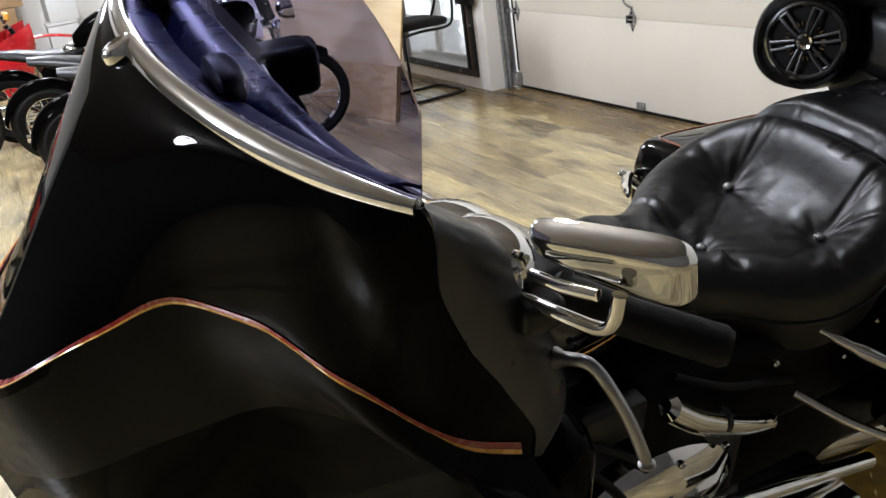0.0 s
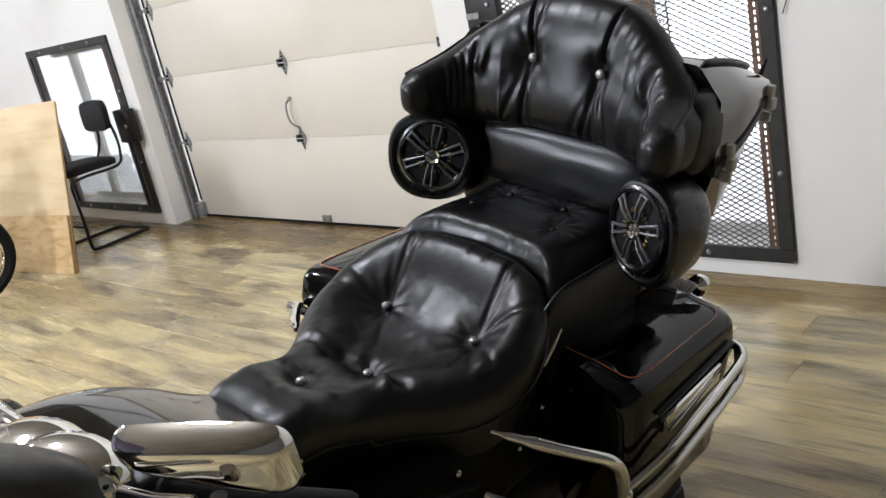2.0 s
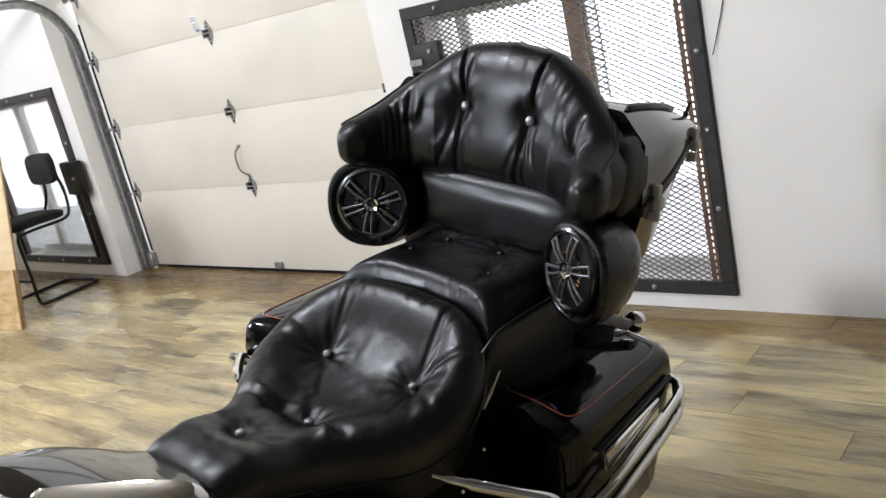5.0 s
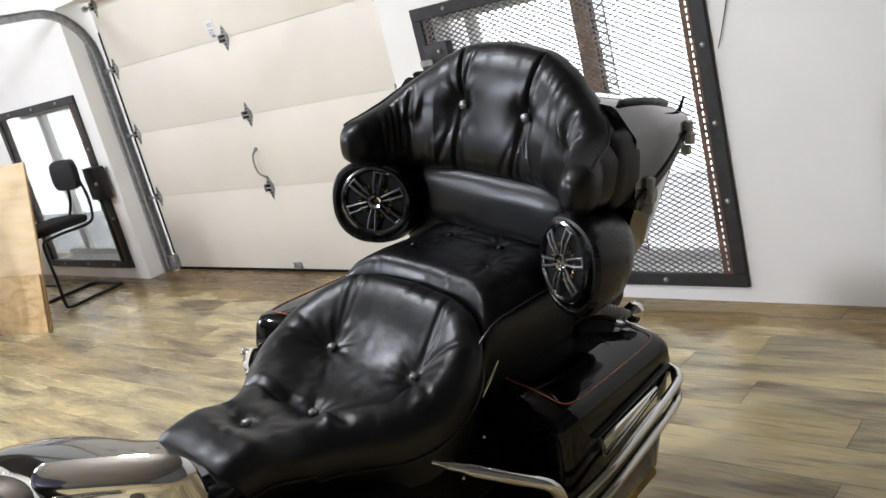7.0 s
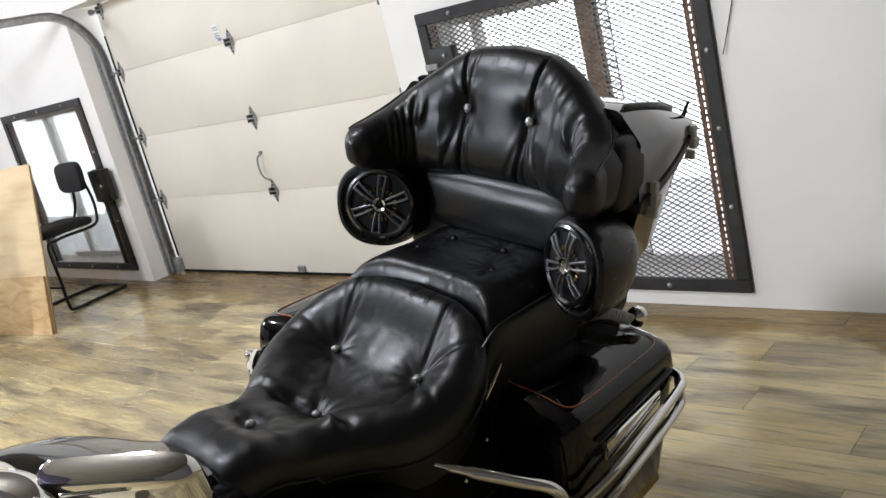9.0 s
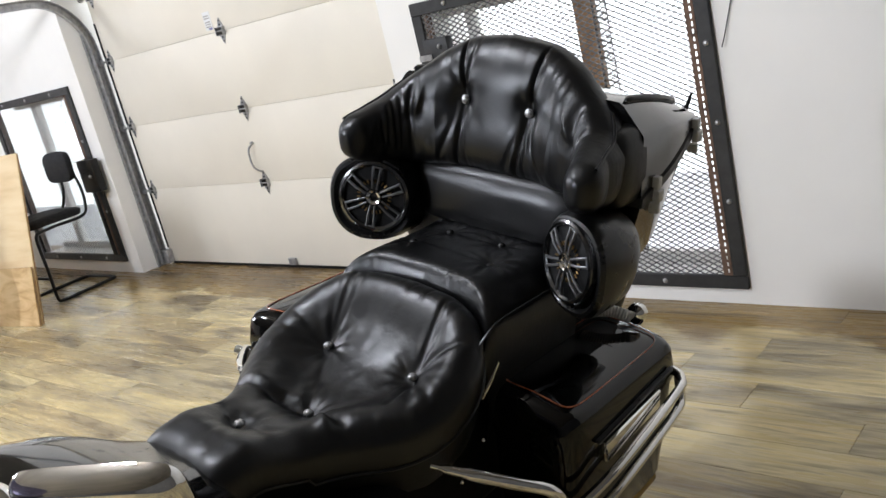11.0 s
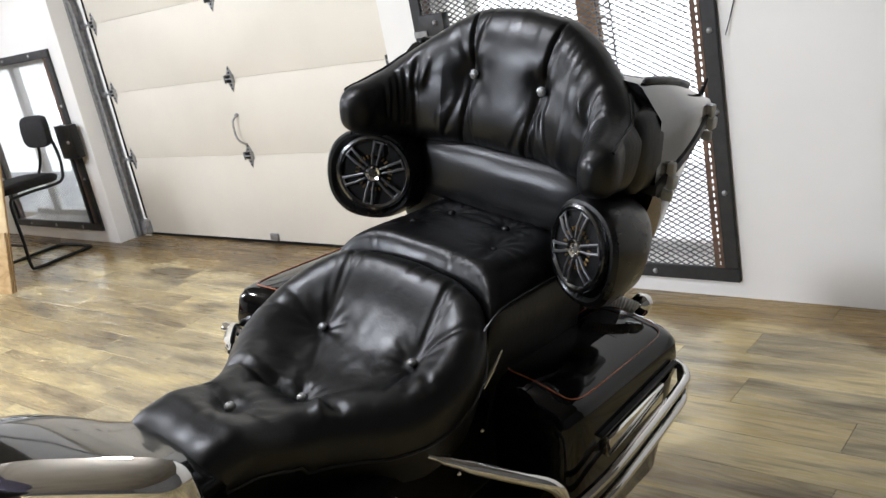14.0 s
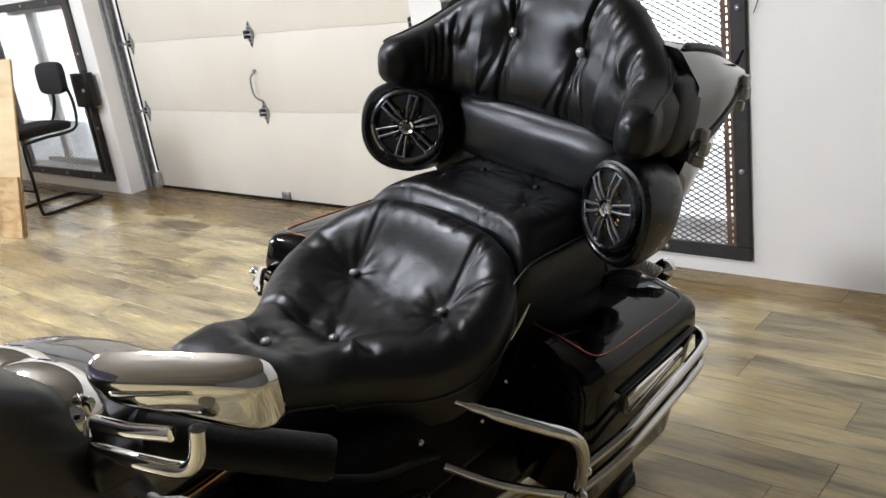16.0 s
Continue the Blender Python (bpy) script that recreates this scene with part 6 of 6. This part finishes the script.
    part("down_tube", tube(bmesh.new(), [(0.25, 0, 0.95), (0.46, 0, 0.28), (1.1, 0, 0.25), (1.5, 0, 0.32)], 0.02, 10), "blackmetal", b)
    part("side_stand", tube(bmesh.new(), [(0.75, 0.12, 0.25), (0.72, 0.30, 0.0)], 0.011, 8), "blackmetal", b)
    return b


def dirt_bike(name, label, m):
    b = thing(name, label, "motorcycle", m)
    spoked_wheel(b, 0.0, 0.34, 0.085, 3)
    spoked_wheel(b, 1.42, 0.32, 0.11, 4)
    for s in (-1, 1):
        part("fork_tube", tube(bmesh.new(), [(0.0, s * 0.09, 0.34), (0.28, s * 0.09, 0.98)], [0.03, 0.024], 12), "blackmetal", b)
        part("handlebar", tube(bmesh.new(), smooth_path([(0.30, 0, 1.02), (0.30, s * 0.1, 1.06), (0.34, s * 0.25, 1.13), (0.38, s * 0.40, 1.13)], 5), 0.012, 10), "blackmetal", b)
        part("hand_guard", boxes((0.31, 0.36, s * 0.36 - 0.07, s * 0.36 + 0.07, 1.10, 1.17), bevel=0.015, seg=2), "gold", b, "yellow hand guard")
        bm = bmesh.new()
        sheet(bm, lambda u, v: (0.10 + 0.50 * u, s * (0.12 + 0.07 * math.sin(math.pi * u) + 0.03 * math.sin(math.pi * v)), 1.00 - 0.20 * u - v * (0.22 + 0.40 * math.sin(math.pi * u)) + 0.02 * math.sin(math.pi * v)), 10, 8, 0.006)
        part("tank_shroud", bm, "red", b, "glossy red side shroud")
        bm = bmesh.new()
        sheet(bm, lambda u, v: (0.95 + 0.45 * u, s * (0.12 - 0.03 * u), 0.84 + 0.06 * u - v * (0.26 - 0.14 * u)), 8, 6, 0.005)
        part("rear_panel", bm, "red", b)
    part("front_fender", sheet(bmesh.new(), lambda u, v: (-0.34 + 0.62 * u, 0.07 * (2 * v - 1), 0.78 + 0.07 * math.sin(math.pi * u * 0.8) - 0.02 * (2 * v - 1) ** 2), 12, 6, 0.004), "red", b)
    bm = bmesh.new()
    loft(bm, [[(x, y * w, z0 + z * h) for y, z in ((math.cos(a), math.sin(a)) for a in (2 * math.pi * k / 16 for k in range(16)))] for x, w, h, z0 in ((0.45, 0.06, 0.06, 0.92), (0.7, 0.10, 0.06, 0.90), (1.0, 0.10, 0.05, 0.88), (1.4, 0.08, 0.03, 0.92))])
    part("seat", bm, "leather", b)
    part("engine", boxes((0.45, 0.85, -0.11, 0.11, 0.30, 0.65), bevel=0.05, seg=3), "engine", b)
    part("clutch_cover", lathe(bmesh.new(), [(0.001, 0.03), (0.07, 0.025), (0.085, 0.0)], pose(0.7, -0.11, 0.42, 90), 20), "dull", b)
    part("frame_tube", tube(bmesh.new(), [(0.28, 0, 0.95), (0.42, 0, 0.32), (0.95, 0, 0.30), (1.42, 0, 0.32)], 0.02, 10), "red", b)
    part("side_stand", tube(bmesh.new(), [(0.75, 0.12, 0.30), (0.72, 0.26, 0.0)], 0.011, 8), "blackmetal", b)
    return b


cruiser("cruiser_motorcycle", "black cruiser motorcycle with chrome forks and spoked front wheel", pose(-1.53, -1.64, 0, -7, 0, -98), "gloss", "parked cruisers")
cruiser("cruiser_motorcycle", "black cruiser motorcycle with chrome forks parked behind another", pose(-2.70, -1.78, 0, -7, 0, -98), "gloss", "parked cruisers")
cruiser("cruiser_motorcycle", "black cruiser motorcycle with chrome engine at the end of the row", pose(-3.85, -2.02, 0, -7, 0, -98), "gloss", "parked cruisers")
cruiser("chrome_motorcycle", "dark red motorcycle with much chrome on wood floor", pose(-3.30, -4.02, 0, -7, 0, -74), "maroon")
dirt_bike("dirt_bike", "red dirt bike with yellow hand guards", pose(-5.15, -3.17, 0, -6, 0, -80))

# stacked white boxes and cartons by the far wall
for k, (x, y, z, s) in enumerate(((-8.9, -2.7, 0.0, 1.0), (-8.9, -2.72, 0.36, 1.0), (-8.9, -2.68, 0.72, 0.98), (-9.0, -2.2, 0.0, 1.05))):
    c = thing("storage_box", "white plastic storage box with lid, stacked by the wall", "storage box", pose(x, y, z, 0, 0, 4 * (k % 3 - 1)), "stacked boxes")
    part("body", boxes((-0.25 * s, 0.25 * s, -0.2 * s, 0.2 * s, 0.0, 0.31), bevel=0.012, seg=2), "whiteplastic", c)
    part("lid", boxes((-0.26 * s, 0.26 * s, -0.21 * s, 0.21 * s, 0.312, 0.358), bevel=0.012, seg=2), "whiteplastic", c)
for k, (x, y, z) in enumerate(((-9.0, -3.5, 0.0), (-9.0, -3.55, 0.5), (-9.05, -3.45, 1.0))):
    c = thing("carton", "brown cardboard carton stacked by the wall", "carton", pose(x, y, z, 0, 0, 5 * (k - 1)), "stacked cartons")
    part("body", boxes((-0.3, 0.3, -0.3, 0.3, 0.0, 0.496), bevel=0.006), "card", c)
    part("tape", boxes((-0.3, 0.3, -0.03, 0.03, 0.4962, 0.4985)), "gold", c)


# ---- floor planks, last ----
def floor_planks():
    rng = random.Random(5)
    W = 0.178
    mats = M["floor"]
    cache = {}

    def mesh_for(length):
        key = round(length, 2)
        if key not in cache:
            bm = boxes((0, key - 0.0012, 0.0005, W - 0.0005, -0.006, 0.0), bevel=0.0007)
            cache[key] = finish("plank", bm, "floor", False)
        return cache[key]

    rest = bmesh.new()
    count = 0
    y, row = 0.22 - W, 0
    while y > -11.0:
        x = X0
        first = rng.choice((0.3, 0.5, 0.7, 0.9, 1.1))
        while x < X1:
            length = min(first or rng.choice((0.9, 1.22, 1.22, 1.22)), X1 - x)
            first = 0
            near = -1.6 < y < 0.3 and -2.2 < x < 5.2 or -2.6 < y <= -1.6 and -1.5 < x < 3.6
            if near and count < 290:
                ob = new("plank", mesh_for(length))
                ob.parent = subfloor
                ob.location = (x, y, 0)
                count += 1
            else:
                box(rest, x, x + length - 0.0012, y + 0.0005, y + W - 0.0005, -0.006, 0.0)
            x += length
        y -= W
        row += 1
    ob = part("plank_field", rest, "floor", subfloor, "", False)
    ob["kind"] = "stuff"


floor_planks()
